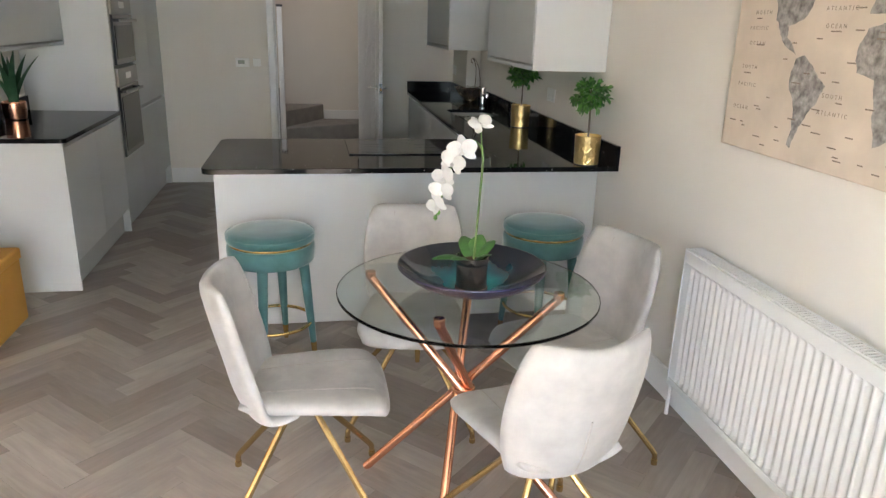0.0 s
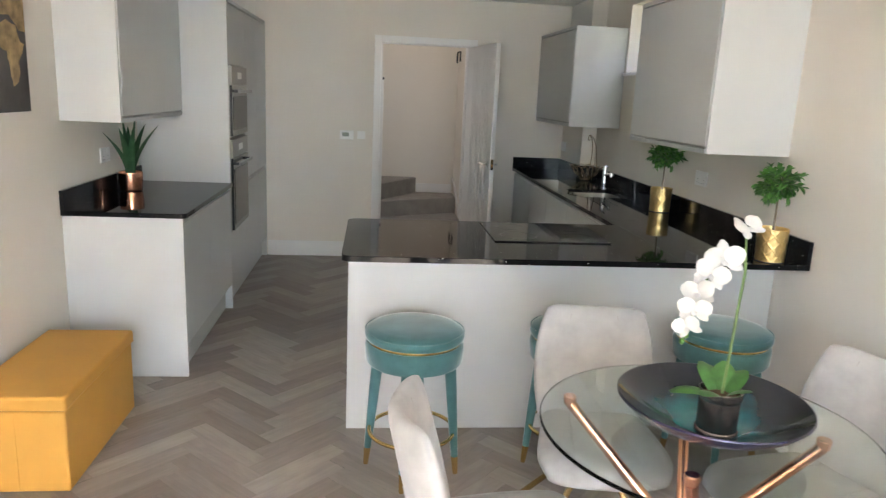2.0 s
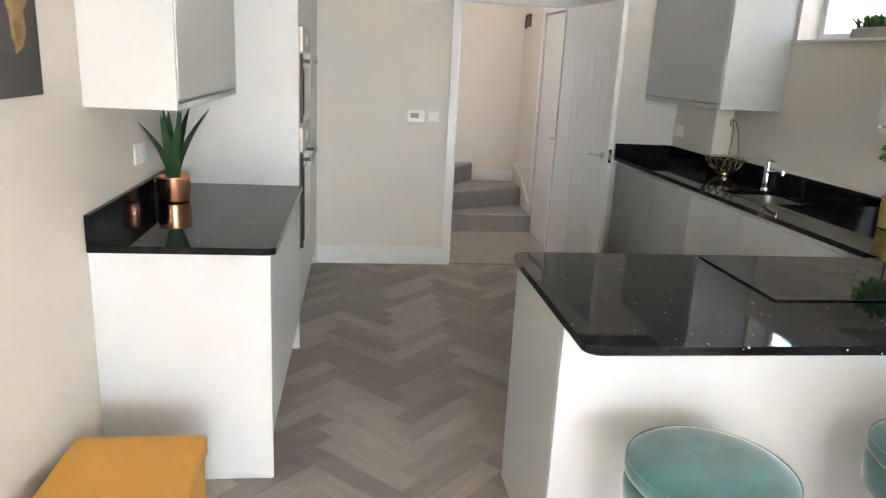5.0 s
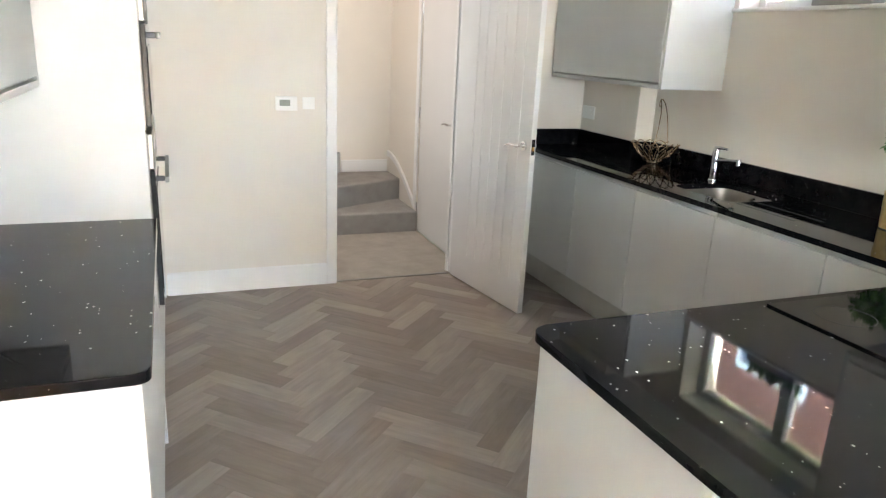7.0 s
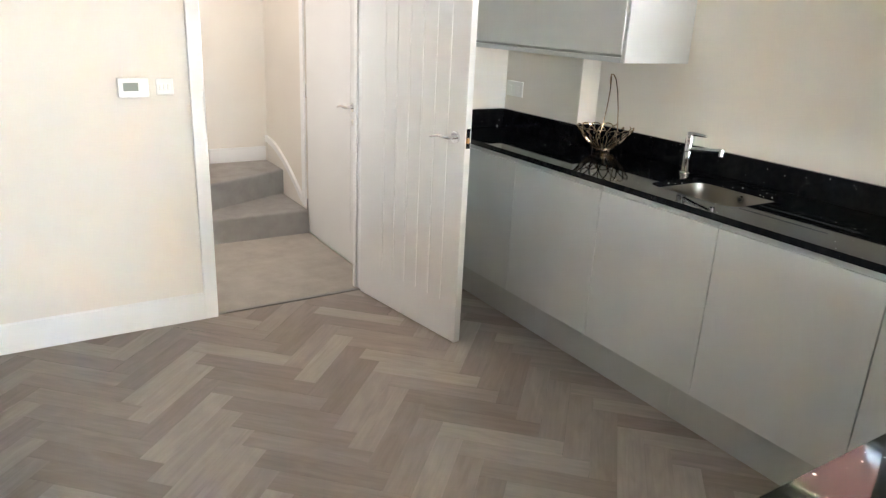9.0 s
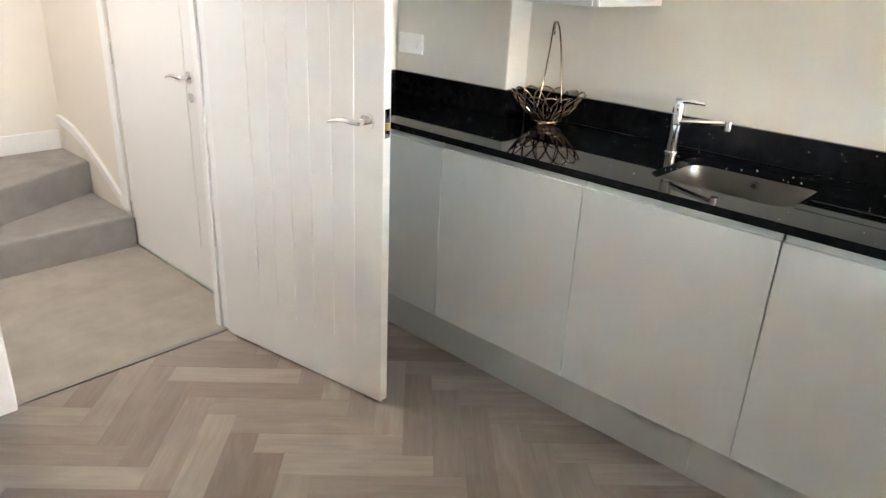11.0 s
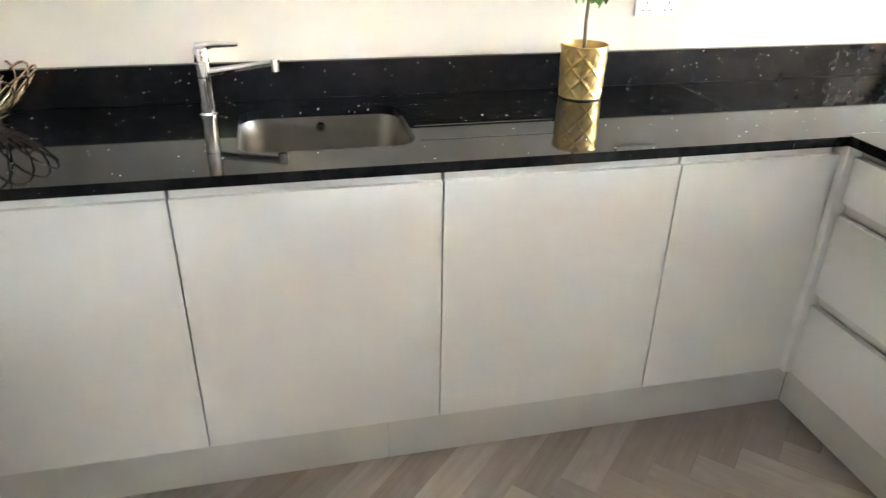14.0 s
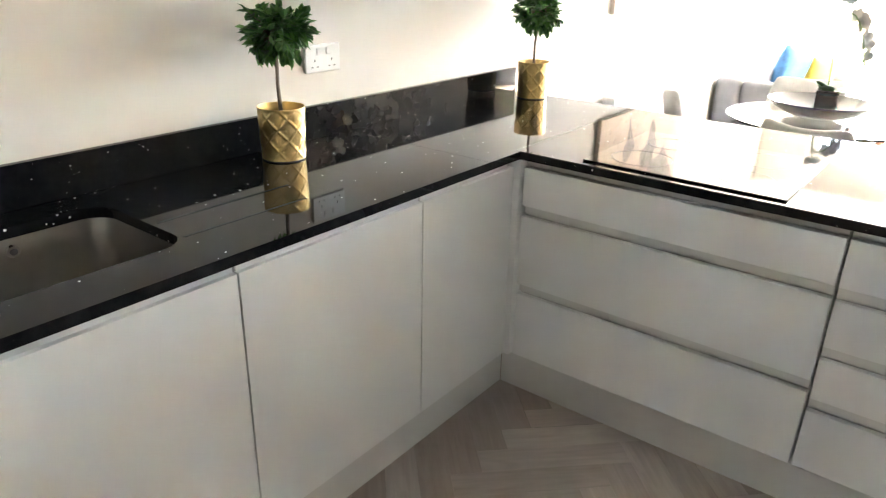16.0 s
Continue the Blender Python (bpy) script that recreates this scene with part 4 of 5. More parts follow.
part("outside", lathe([(0, 0.0), (0.06, 0.0), (0.065, 0.003), (0.10, 0.0065), (0.145, 0.018), (0.19, 0.037), (0.226, 0.062), (0.2455, 0.082), (0.2448, 0.0865), (0.2411, 0.0867)], 72), M_bowl_out, bowl, "indigo outside glaze", angle=80)


# ---- orchid ----
def petal(bm, centre, way, up, length, width, curl=0.25):
    """A rounded petal from its foot along way; up is the side that it faces."""
    way, up = Vector(way).normalized(), Vector(up).normalized()
    side = way.cross(up).normalized()
    up = side.cross(way)
    rows = []
    for i in range(6):
        u = i / 5
        w = width * math.sin(math.pi * (0.12 + 0.80 * u)) ** 0.7 * 0.5 if i < 5 else width * 0.12
        mid = Vector(centre) + way * length * u + up * (-curl * length * (u - 0.35) ** 2)
        rows.append([bm.verts.new(mid + side * w * s + up * (-0.18 * abs(s) ** 2 * w)) for s in (-1, -0.5, 0, 0.5, 1)])
    for a, c in zip(rows, rows[1:]):
        for k in range(4):
            bm.faces.new((a[k], a[k + 1], c[k + 1], c[k]))


def blossom(parent, c, face, size, spin=0.0):
    bm = bm_new()
    f = Vector(face).normalized()
    ref = Vector((0, 0, 1)) if abs(f.z) < 0.9 else Vector((0, 1, 0))
    u = (ref - f * ref.dot(f)).normalized()
    w = f.cross(u)
    for k, (ang, ln, wd) in enumerate(((0, 1, 0.62), (125, 0.95, 0.55), (235, 0.95, 0.55), (72, 1.0, 1.0), (288, 1.0, 1.0))):
        a = radians(ang + spin)
        d = u * math.cos(a) + w * math.sin(a)
        petal(bm, Vector(c) + f * (0.004 * k), d + f * 0.22, f, size * ln, size * wd)
    ob = part("blossom", bm, M_petal, parent, "white orchid flower")
    bm = bm_new()
    petal(bm, Vector(c) + f * 0.012, -u + f * 0.9, f, size * 0.4, size * 0.32)
    part("lip", bm, M_petal, ob, "small white lip")


OX, OY = 0.488, 2.330
orchid = thing("potted_orchid", "white orchid in a dark silvered pot standing in the bowl", "plant", (OX, OY, 0.7615))
part("pot", lathe([(0, 0.002), (0.050, 0.002), (0.053, 0.006), (0.0535, 0.018), (0.050, 0.022), (0.0505, 0.10), (0.054, 0.108), (0.054, 0.124), (0.050, 0.126), (0.047, 0.120), (0.046, 0.105)], 40), M_mercury, orchid, "dark silvered ceramic pot", angle=50)
part("bark", lathe([(0, 0.113), (0.02, 0.114), (0.035, 0.110), (0.0462, 0.106)], 24), M_soil, orchid, "brown bark chips")
path = [(0.004, 0.0, 0.11), (0.010, 0.0, 0.22), (0.016, 0.002, 0.34), (0.020, 0.0, 0.43), (0.014, 0.0, 0.472), (-0.008, -0.002, 0.492), (-0.04, -0.004, 0.478), (-0.068, -0.008, 0.44),
        (-0.090, -0.010, 0.39), (-0.105, -0.012, 0.34), (-0.114, -0.014, 0.295), (-0.124, -0.015, 0.262)]
part("stem", tube(path, [0.0038] * 6 + [0.003] * 6, 8), M_stem, orchid, "arching green stem")
part("stem", tube([(0.014, 0.0, 0.468), (0.010, -0.004, 0.50), (0.004, -0.008, 0.53)], 0.0025, 8), M_stem, orchid)
for c, face, s, sp in (((0.002, -0.012, 0.535), (0.1, -0.55, 0.8), 0.043, 20), ((-0.050, -0.02, 0.465), (-0.3, -0.95, 0.25), 0.048, 10), ((-0.074, -0.022, 0.432), (-0.55, -0.85, 0.1), 0.044, -20),
                       ((-0.098, -0.02, 0.385), (-0.75, -0.7, 0.1), 0.043, 15), ((-0.108, -0.024, 0.345), (-0.5, -0.85, 0.0), 0.042, 0), ((-0.118, -0.024, 0.302), (-0.7, -0.7, -0.1), 0.038, 30)):
    blossom(orchid, c, face, s, sp)
for p in ((-0.118, -0.015, 0.272), (-0.127, -0.015, 0.256)):
    part("bud", lathe([(0, p[2] - 0.010), (0.006, p[2] - 0.004), (0.0065, p[2] + 0.004), (0, p[2] + 0.010)], 12, p[0], p[1]), M_leaf_light, orchid, "green bud")
for ang, ln, rise, wd in ((175, 0.115, 0.02, 0.055), (20, 0.085, 0.07, 0.06), (95, 0.10, 0.06, 0.06), (215, 0.085, 0.03, 0.05), (300, 0.075, 0.045, 0.05), (60, 0.09, 0.085, 0.062)):
    bm = bm_new()
    a = radians(ang)
    petal(bm, (0.012 * math.cos(a), 0.012 * math.sin(a), 0.112), (math.cos(a), math.sin(a), rise / ln * 1.4), (0, 0, 1), ln, wd, 0.55)
    part("leaf", bm, M_leaf, orchid, "broad dark green leaf")


# ---- dining chairs ----
def dining_chair():
    ch = thing("dining_chair", "pale grey velvet dining chair with slim gold legs", "chair", (-0.062, 2.335, 0), -90, "chairs round the glass table")

    def seat(u, v):                       # u across, v from back to front
        s = 2 * u - 1
        half = 0.218 * (1 - 0.30 * (1 - v) ** 1.6) * (1 - 0.16 * max(0.0, v - 0.72) ** 2 * 12 * abs(s) ** 4)
        y = -0.185 + 0.460 * v - 0.025 * max(0, v - 0.85) * abs(s) ** 3 * 6
        z = 0.443 + 0.030 * abs(s) ** 2.6 * (1 - 0.75 * v) + 0.018 * math.sin(math.pi * v) * 0.3 - 0.030 * max(0.0, v - 0.80) ** 2 * 25 + 0.010 * v
        return s * half, y, z

    def pad(a, b, base, edge):
        return lambda u, v: base * (1 - (abs(2 * u - 1)) ** 7 * edge) * (1 - (abs(2 * v - 1)) ** 9 * edge)

    part("seat", shell(seat, 22, 20, pad(0, 0, 0.062, 0.72)), M_velvet, ch, angle=75)

    # the back shell: depth, height and half width from under the seat to the top edge
    ribs = [(-0.020, 0.412, 0.135), (-0.095, 0.405, 0.150), (-0.152, 0.424, 0.166), (-0.190, 0.495, 0.190), (-0.214, 0.600, 0.206), (-0.238, 0.700, 0.206), (-0.260, 0.790, 0.190), (-0.276, 0.842, 0.172)]

    def back(u, v):                       # v from the seat up
        s = 2 * u - 1
        f = min(v * (len(ribs) - 1), len(ribs) - 1.0001)
        k = int(f)
        t = f - k
        p = [ribs[max(0, min(len(ribs) - 1, k + i))] for i in (-1, 0, 1, 2)]
        y, z, half = (0.5 * (2 * b1 + (c1 - a1) * t + (2 * a1 - 5 * b1 + 4 * c1 - d1) * t * t + (3 * b1 - a1 - 3 * c1 + d1) * t ** 3) for a1, b1, c1, d1 in zip(*p))
        wrap = 0.092 * abs(s) ** 2.0 * min(1.0, 0.15 + v * 1.9) * (1 - 0.25 * v)
        return s * half, y + wrap, z + 0.02 * abs(s) ** 2 * max(0.0, 0.3 - v) * 2 + (0.020 * s * s - 0.016 * abs(s) ** 8) * v ** 4

    bk = part("backrest", shell(back, 22, 28, pad(0, 0, 0.050, 0.68)), M_velvet, ch, angle=75)
    # seams down the middle of the shell and along the seat
    pts = []
    for k in range(12):
        x, y, z = back(0.5, 0.16 + 0.44 * k / 11)
        pts.append((x, y - 0.0262, z))
    part("seam", tube(pts, 0.0032, 6), M_seam, bk, "raised stitched back seam")
    for u in (0.27, 0.73):
        pts = []
        for k in range(12):
            x, y, z = seat(u, 0.12 + 0.78 * k / 11)
            pts.append((x, y, z + 0.0305))
        part("seam", tube(pts, 0.0022, 6), M_seam, ch, "stitched seat seam")
        pts = []
        for k in range(12):
            x, y, z = back(u, 0.36 + 0.56 * k / 11)
            pts.append((x, y + 0.0240, z))
        part("seam", tube(pts, 0.0022, 6), M_seam, bk)
    part("hub", lathe([(0, 0.375), (0.05, 0.375), (0.055, 0.380), (0.055, 0.408), (0.085, 0.412), (0.085, 0.420), (0, 0.420)], 28), M_brass, ch, "brass swivel hub")
    for k in range(4):
        a = radians(45 + 90 * k)
        c, s = math.cos(a), math.sin(a)
        bm = bm_new()
        add_tube(bm, [(0.02 * c, 0.02 * s, 0.392), (0.06 * c, 0.06 * s, 0.378), (0.335 * c, 0.335 * s, 0.062), (0.348 * c, 0.348 * s, 0.044), (0.350 * c, 0.350 * s, 0.022)], [0.011, 0.011, 0.0105, 0.0105, 0.010], 8)
        lg = part("leg", bm, M_brass, ch, "slim brass metal leg")
        part("foot", lathe([(0, 0.0), (0.012, 0.0), (0.0125, 0.020), (0, 0.023)], 14, 0.35 * c, 0.35 * s), M_brass, lg)
    return ch


chair = dining_chair()
copy_thing(chair, pose(0.380, 2.895, 0, 0, 0, 171.5))
copy_thing(chair, pose(0.940, 2.535, 0, 0, 0, 108.0))
copy_thing(chair, pose(0.640, 1.985, 0, 0, 0, 11.0))


# ---- bar stools ----
def bar_stool():
    st = thing("bar_stool", "round teal velvet bar stool with gold trim and feet", "stool", (-0.212, 3.492, 0), 0, "stools at the peninsula")
    part("seat", lathe([(0, 0.655), (0.10, 0.654), (0.160, 0.650), (0.190, 0.643), (0.2045, 0.631), (0.207, 0.619), (0.2055, 0.606), (0.200, 0.600), (0.02, 0.600)], 64), M_teal, st, "domed teal velvet cushion", angle=70)
    part("piping", tube([(0.2025 * math.cos(2 * math.pi * k / 56), 0.2025 * math.sin(2 * math.pi * k / 56), 0.635) for k in range(56)], 0.003, 6, True), M_teal, st)
    part("gold_band", lathe([(0.180, 0.587), (0.1915, 0.587), (0.193, 0.593), (0.1915, 0.5995), (0.180, 0.5995)], 64), M_gold, st, "polished gold band")
    part("drum", lathe([(0.02, 0.5865), (0.196, 0.5865), (0.203, 0.580), (0.205, 0.560), (0.2025, 0.512), (0.194, 0.499), (0.02, 0.497)], 64), M_teal, st, "teal velvet lower drum", angle=70)
    for k in range(4):
        a = radians(-13 + 90 * k)
        c, s = math.cos(a), math.sin(a)
        p0, p1 = Vector((0.152 * c, 0.152 * s, 0.498)), Vector((0.196 * c, 0.196 * s, 0.0))
        cut = p0.lerp(p1, 0.84)
        lg = part("leg", tube([p0, p0.lerp(p1, 0.4), cut], [0.026, 0.022, 0.0150], 14), M_teal, st, "tapered teal velvet leg")
        part("gold_foot", tube([cut, p1 + Vector((0, 0, 0.0005))], [0.0153, 0.0105], 14), M_gold, lg, "gold foot cap")
    part("footrest", tube([(0.180 * math.cos(2 * math.pi * k / 56), 0.180 * math.sin(2 * math.pi * k / 56), 0.185) for k in range(56)], 0.008, 10, True), M_gold, st, "gold footrest ring")
    return st


stool = bar_stool()
copy_thing(stool, pose(0.488, 3.520, 0, 0, 0, 8))
copy_thing(stool, pose(1.138, 3.528, 0, 0, 0, -5))

# ---- radiator ----
RY0, RY1, RZ0, RZ1, RX = 1.10, 2.690, 0.165, 0.765, 1.445
rad = thing("radiator", "white ribbed double panel radiator on the wall", "radiator", (1.49, 1.9, RZ0))
at = (1.49, 1.9, RZ0)
bm = bm_new()
pitch = 0.0385
rows = []
ribs = int((RY1 - RY0 - 0.05) / pitch)
first = (RY0 + RY1 - ribs * pitch) / 2
prof = [(RY0, RX + 0.004)]
for k in range(ribs):
    for u in range(10):
        w = u / 10
        dip = min(1.0, max(0.0, 0.5 - 0.85 * math.cos(2 * math.pi * w)))
        prof.append((first + (k + w) * pitch, RX + 0.004 + 0.013 * dip))
prof += [(first + ribs * pitch, RX + 0.004), (RY1, RX + 0.004)]
zs = (RZ0 + 0.03, RZ0 + 0.045, RZ1 - 0.075, RZ1 - 0.06)
for i, z in enumerate(zs):
    flat = i in (0, 3)
    rows.append([bm.verts.new((RX + 0.004 if flat else px, py, z)) for py, px in prof])
for a, c in zip(rows, rows[1:]):
    for k in range(len(prof) - 1):
        bm.faces.new((a[k + 1], a[k], c[k], c[k + 1]))
part("ribbed_panel", bm, M_radiator, rad, "ribbed front panel", at, angle=60)
# plain block; the shade inside the white radiator is put in as dark grey
part("convector", box(RX + 0.036, 1.508, RY0 + 0.012, RY1 - 0.012, RZ0 + 0.03, RZ1 - 0.25), M_recess_shade, rad, "convector block in shade-dark grey", at)
part("top_rail", box(RX, RX + 0.012, RY0, RY1, RZ1 - 0.0595, RZ1 - 0.004, 0.004, 2), M_radiator, rad, at=at)
part("bottom_rail", box(RX, RX + 0.012, RY0, RY1, RZ0, RZ0 + 0.0295, 0.004, 2), M_radiator, rad, at=at)
part("rear_panel", box(1.510, 1.520, RY0 + 0.01, RY1 - 0.01, RZ0 + 0.01, RZ1 - 0.012), M_radiator, rad, at=at)
part("end_cap", box(RX + 0.0005, 1.522, RY1 + 0.0005, RY1 + 0.006, RZ0 + 0.005, RZ1, 0.002), M_radiator, rad, at=at)
part("end_cap", box(RX + 0.0005, 1.522, RY0 - 0.006, RY0 - 0.0005, RZ0 + 0.005, RZ1, 0.002), M_radiator, rad, at=at)
gr = part("grille", box(RX + 0.0125, RX + 0.018, RY0, RY1, RZ1 - 0.006, RZ1, 0.001), M_radiator, rad, "slotted top grille", at)
part("grille_rail", box(1.514, 1.522, RY0, RY1, RZ1 - 0.006, RZ1, 0.001), M_radiator, gr, at=at)
y = RY0 + 0.004
while y < RY1 - 0.01:
    part("slat", box(RX + 0.0182, 1.5138, y, y + 0.0065, RZ1 - 0.005, RZ1 - 0.001), M_radiator, gr, at=at, smooth=False)
    y += 0.0165
for yy in (RY1 + 0.022, RY0 - 0.022):
    part("pipe", tube([(1.475, yy, 0.0005 - 0), (1.475, yy, 0.19), (1.475, yy - 0.012 if yy > 2 else yy + 0.012, 0.205)], 0.0085, 12), M_radiator, rad, "white supply pipe", at)
    part("valve", tube([(1.475, yy, 0.145), (1.475, yy, 0.185)], 0.015, 14), M_radiator, rad, "", at)
part("bracket", box(1.5205, 1.5445, RY0 + 0.25, RY0 + 0.28, RZ0 + 0.08, RZ1 - 0.06), M_radiator, rad, at=at)
part("bracket", box(1.5205, 1.5445, RY1 - 0.28, RY1 - 0.25, RZ0 + 0.08, RZ1 - 0.06), M_radiator, rad, at=at)

# ---- ottoman ----
ott = thing("storage_ottoman", "mustard yellow leatherette storage ottoman against the wall", "ottoman", (-1.732, 3.718, 0))
part("body", box(-0.187, 0.187, -0.378, 0.378, 0.001, 0.338, 0.008, 3), M_mustard, ott)
lid = part("lid", box(-0.196, 0.196, -0.387, 0.387, 0.341, 0.400, 0.012, 4), M_mustard, ott, "padded mustard lid")
part("lid_shadow_gap", box(-0.183, 0.183, -0.374, 0.374, 0.337, 0.342), M_gap, ott)
part("piping", tube([(-0.19, -0.3865, 0.346), (0.19, -0.3865, 0.346), (0.1955, -0.381, 0.346), (0.1955, 0.381, 0.346)], 0.0016, 6), M_mustard, lid, "stitched lid edge")
part("seam", tube([(0.0, -0.3785, 0.01), (0.0, -0.3785, 0.335)], 0.0015, 5), M_mustard, ott, "stitched panel seam")

# ---- sofa ----
sofa = thing("sofa", "grey upholstered two-seat sofa against the wall", "sofa", (1.16, -0.10, 0))
part("base", box(-0.36, 0.36, -0.86, 0.86, 0.08, 0.30, 0.02, 3), M_sofa, sofa)
part("backrest", box(0.17, 0.36, -0.86, 0.86, 0.301, 0.655, 0.04, 4), M_sofa, sofa)
for y in (-0.86, 0.70):
    part("arm", box(-0.36, 0.168, y, y + 0.16, 0.301, 0.645, 0.035, 4), M_sofa, sofa, "padded sofa arm")
for y in (-0.695, 0.003):
    part("seat_cushion", box(-0.38, 0.165, y, y + 0.69, 0.302, 0.45, 0.035, 4), M_sofa, sofa)
for x in (-0.31, 0.31):
    for y in (-0.80, 0.80):
        part("foot", lathe([(0, 0), (0.018, 0), (0.025, 0.08), (0, 0.08)], 14, x, y), M_dark, sofa)


def cushion(material, label, place, turn, tilt, size=0.42):
    bm = bm_new()

    def surf(sign):
        rows = []
        for i in range(13):
            row = []
            for j in range(13):
                a, d = 2 * i / 12 - 1, 2 * j / 12 - 1
                pinch = 1 - 0.07 * (1 - abs(a) ** 2) * abs(d) ** 6 - 0.0
                pinch2 = 1 - 0.07 * (1 - abs(d) ** 2) * abs(a) ** 6
                puff = ((1 - a ** 4) * (1 - d ** 4)) ** 0.6 * 0.065
                row.append(bm.verts.new((a * size / 2 * pinch2, sign * puff, d * size / 2 * pinch)))
            rows.append(row)
        for r0, r1 in zip(rows, rows[1:]):
            for k in range(12):
                f = (r0[k], r1[k], r1[k + 1], r0[k + 1])
                bm.faces.new(f if sign < 0 else f[::-1])

    surf(-1)
    surf(1)
    bmesh.ops.remove_doubles(bm, verts=bm.verts, dist=1e-5)
    me = to_mesh("cushion", bm, material, True, 80)
    ob = new("cushion", me)
    ob.matrix_basis = pose(*place, tilt, 0, turn)
    return tagged(ob, label, "cushion", "cushions on the sofa")


cushion(M_cushion_blue, "bright blue velvet cushion leaning on the sofa back", (1.22, -0.28, 0.645), 65, -18)
cushion(M_cushion_blue, "blue velvet cushion propped on the grey sofa", (1.18, -0.60, 0.645), 80, -22)
cushion(M_cushion_yellow, "small yellow cotton cushion on the grey sofa", (1.04, -0.50, 0.60), 55, -20, 0.30)
cushion(M_cushion_white, "white cotton cushion in the sofa corner", (1.20, -0.86, 0.64), 100, -18, 0.40)

# ---- potted topiary ----
def leaf_blade(bm, c, way, up, ln, wd):
    way, up = way.normalized(), up.normalized()
    side = way.cross(up)
    if side.length < 1e-4:
        side = Vector((1, 0, 0))
    side.normalize()
    up = side.cross(way)
    a = bm.verts.new(c)
    t = bm.verts.new(c + way * ln - up * ln * 0.16)
    ribs = []
    for u, w, lift in ((0.30, 0.42, 0.003), (0.68, 0.44, 0.001)):
        p = c + way * ln * u
        ribs.append((bm.verts.new(p + side * wd * w + up * lift), bm.verts.new(p - up * (0.002 + 0.05 * ln * u)), bm.verts.new(p - side * wd * w + up * lift)))
    (l0, m0, r0), (l1, m1, r1) = ribs
    for f in ((a, l0, m0), (a, m0, r0), (l0, l1, m1, m0), (m0, m1, r1, r0), (l1, t, m1), (m1, t, r1)):
        bm.faces.new(f)


def topiary(place, turn, seed, lean=0.0, label=""):
    rng = random.Random(seed)
    p = thing("topiary_plant", label, "plant", place, turn, "topiary plants in gold pots")
    bm = bm_new()
    seg, hgt = 168, 0.150
    rows = []
    for i in range(61):
        z = 0.004 + (hgt - 0.004) * i / 60
        row = []
        for k in range(seg):
            a = 2 * math.pi * k / seg
            u, v = 7 * k / seg, z / 0.062
            d1, d2 = abs((u + v + 0.5) % 1 - 0.5), abs((u - v + 0.5) % 1 - 0.5)
            ridge = max(0.0, 1 - min(d1, d2) * 9)
            face = 0.0014 * (max(d1, d2) - 0.25)
            r = 0.0605 + 0.0055 * (z / hgt) + (0.0020 * ridge + face if 0.008 < z < hgt - 0.006 else 0.001)
            row.append(bm.verts.new((r * math.cos(a), r * math.sin(a), z)))
        rows.append(row)
    for r, z in ((0.0645, hgt + 0.0005), (0.0625, hgt - 0.012), (0.061, hgt - 0.03)):
        rows.append([bm.verts.new((r * math.cos(2 * math.pi * k / seg), r * math.sin(2 * math.pi * k / seg), z)) for k in range(seg)])
    for a, c in zip(rows, rows[1:]):
        for k in range(seg):
            bm.faces.new((a[k], a[(k + 1) % seg], c[(k + 1) % seg], c[k]))
    bm.faces.new(rows[0][::-1])
    part("base_ring", lathe([(0, 0), (0.0595, 0), (0.0605, 0.002), (0.0600, 0.0042), (0, 0.0042)], 48), M_dark, p, "dark foot ring")
    part("pot", bm, M_gold_matt, p, "gold pot with diamond relief", angle=60)
    part("soil", lathe([(0, hgt - 0.024), (0.04, hgt - 0.025), (0.061, hgt - 0.028)], 24), M_soil, p)
    part("stem", tube([(0, 0, hgt - 0.03), (0.004 + lean * 0.3, 0.002, 0.21), (lean, 0, 0.30), (lean, 0.004, 0.36)], [0.006, 0.005, 0.005, 0.004], 8), M_bark, p, "slim grey-brown stem")
    cen = Vector((lean, 0, 0.350))
    bms = [bm_new(), bm_new()]
    twig = bm_new()
    for k in range(70):
        d = Vector((rng.gauss(0, 1), rng.gauss(0, 1), rng.gauss(0.15, 0.9))).normalized()
        reach = rng.uniform(0.058, 0.101) * (0.92 if d.z < -0.3 else 1)
        tip = cen + Vector((d.x * reach, d.y * reach, d.z * reach * 0.80))
        add_tube(twig, [cen + d * 0.01, cen.lerp(tip, 0.6), tip], [0.0022, 0.0017, 0.001], 4)
        for j in range(10):
            base = cen.lerp(tip, rng.uniform(0.45, 1.04))
            w = (d + Vector((rng.uniform(-1, 1), rng.uniform(-1, 1), rng.uniform(-1.0, 0.7))) * 0.9).normalized()
            leaf_blade(bms[0] if rng.random() < 0.52 else bms[1], base, w, Vector((rng.uniform(-0.5, 0.5), rng.uniform(-0.5, 0.5), 1)), rng.uniform(0.026, 0.042), rng.uniform(0.018, 0.026))
    for k in range(7):                 # stray leaves that hang under the crown
        a = rng.uniform(0, 2 * math.pi)
        base = cen + Vector((0.045 * math.cos(a), 0.045 * math.sin(a), -0.055))
        leaf_blade(bms[1], base, Vector((0.2 * math.cos(a), 0.2 * math.sin(a), -1)), Vector((math.cos(a), math.sin(a), 0.3)), 0.045, 0.018)
    part("twigs", twig, M_bark, p)
    part("crown", bms[0], M_leaf, p, "dense dark green leaves", smooth=False)
    part("young_leaves", bms[1], M_leaf_light, p, "lighter green leaves", smooth=False)
    return p


topiary((1.421, 5.002, CT + 0.0005), 0, 3, 0.004, "round topiary plant in a gold pot near the sink")
topiary((1.391, 3.674, CT + 0.0005), 40, 8, -0.006, "round topiary plant in a gold pot at the worktop end")

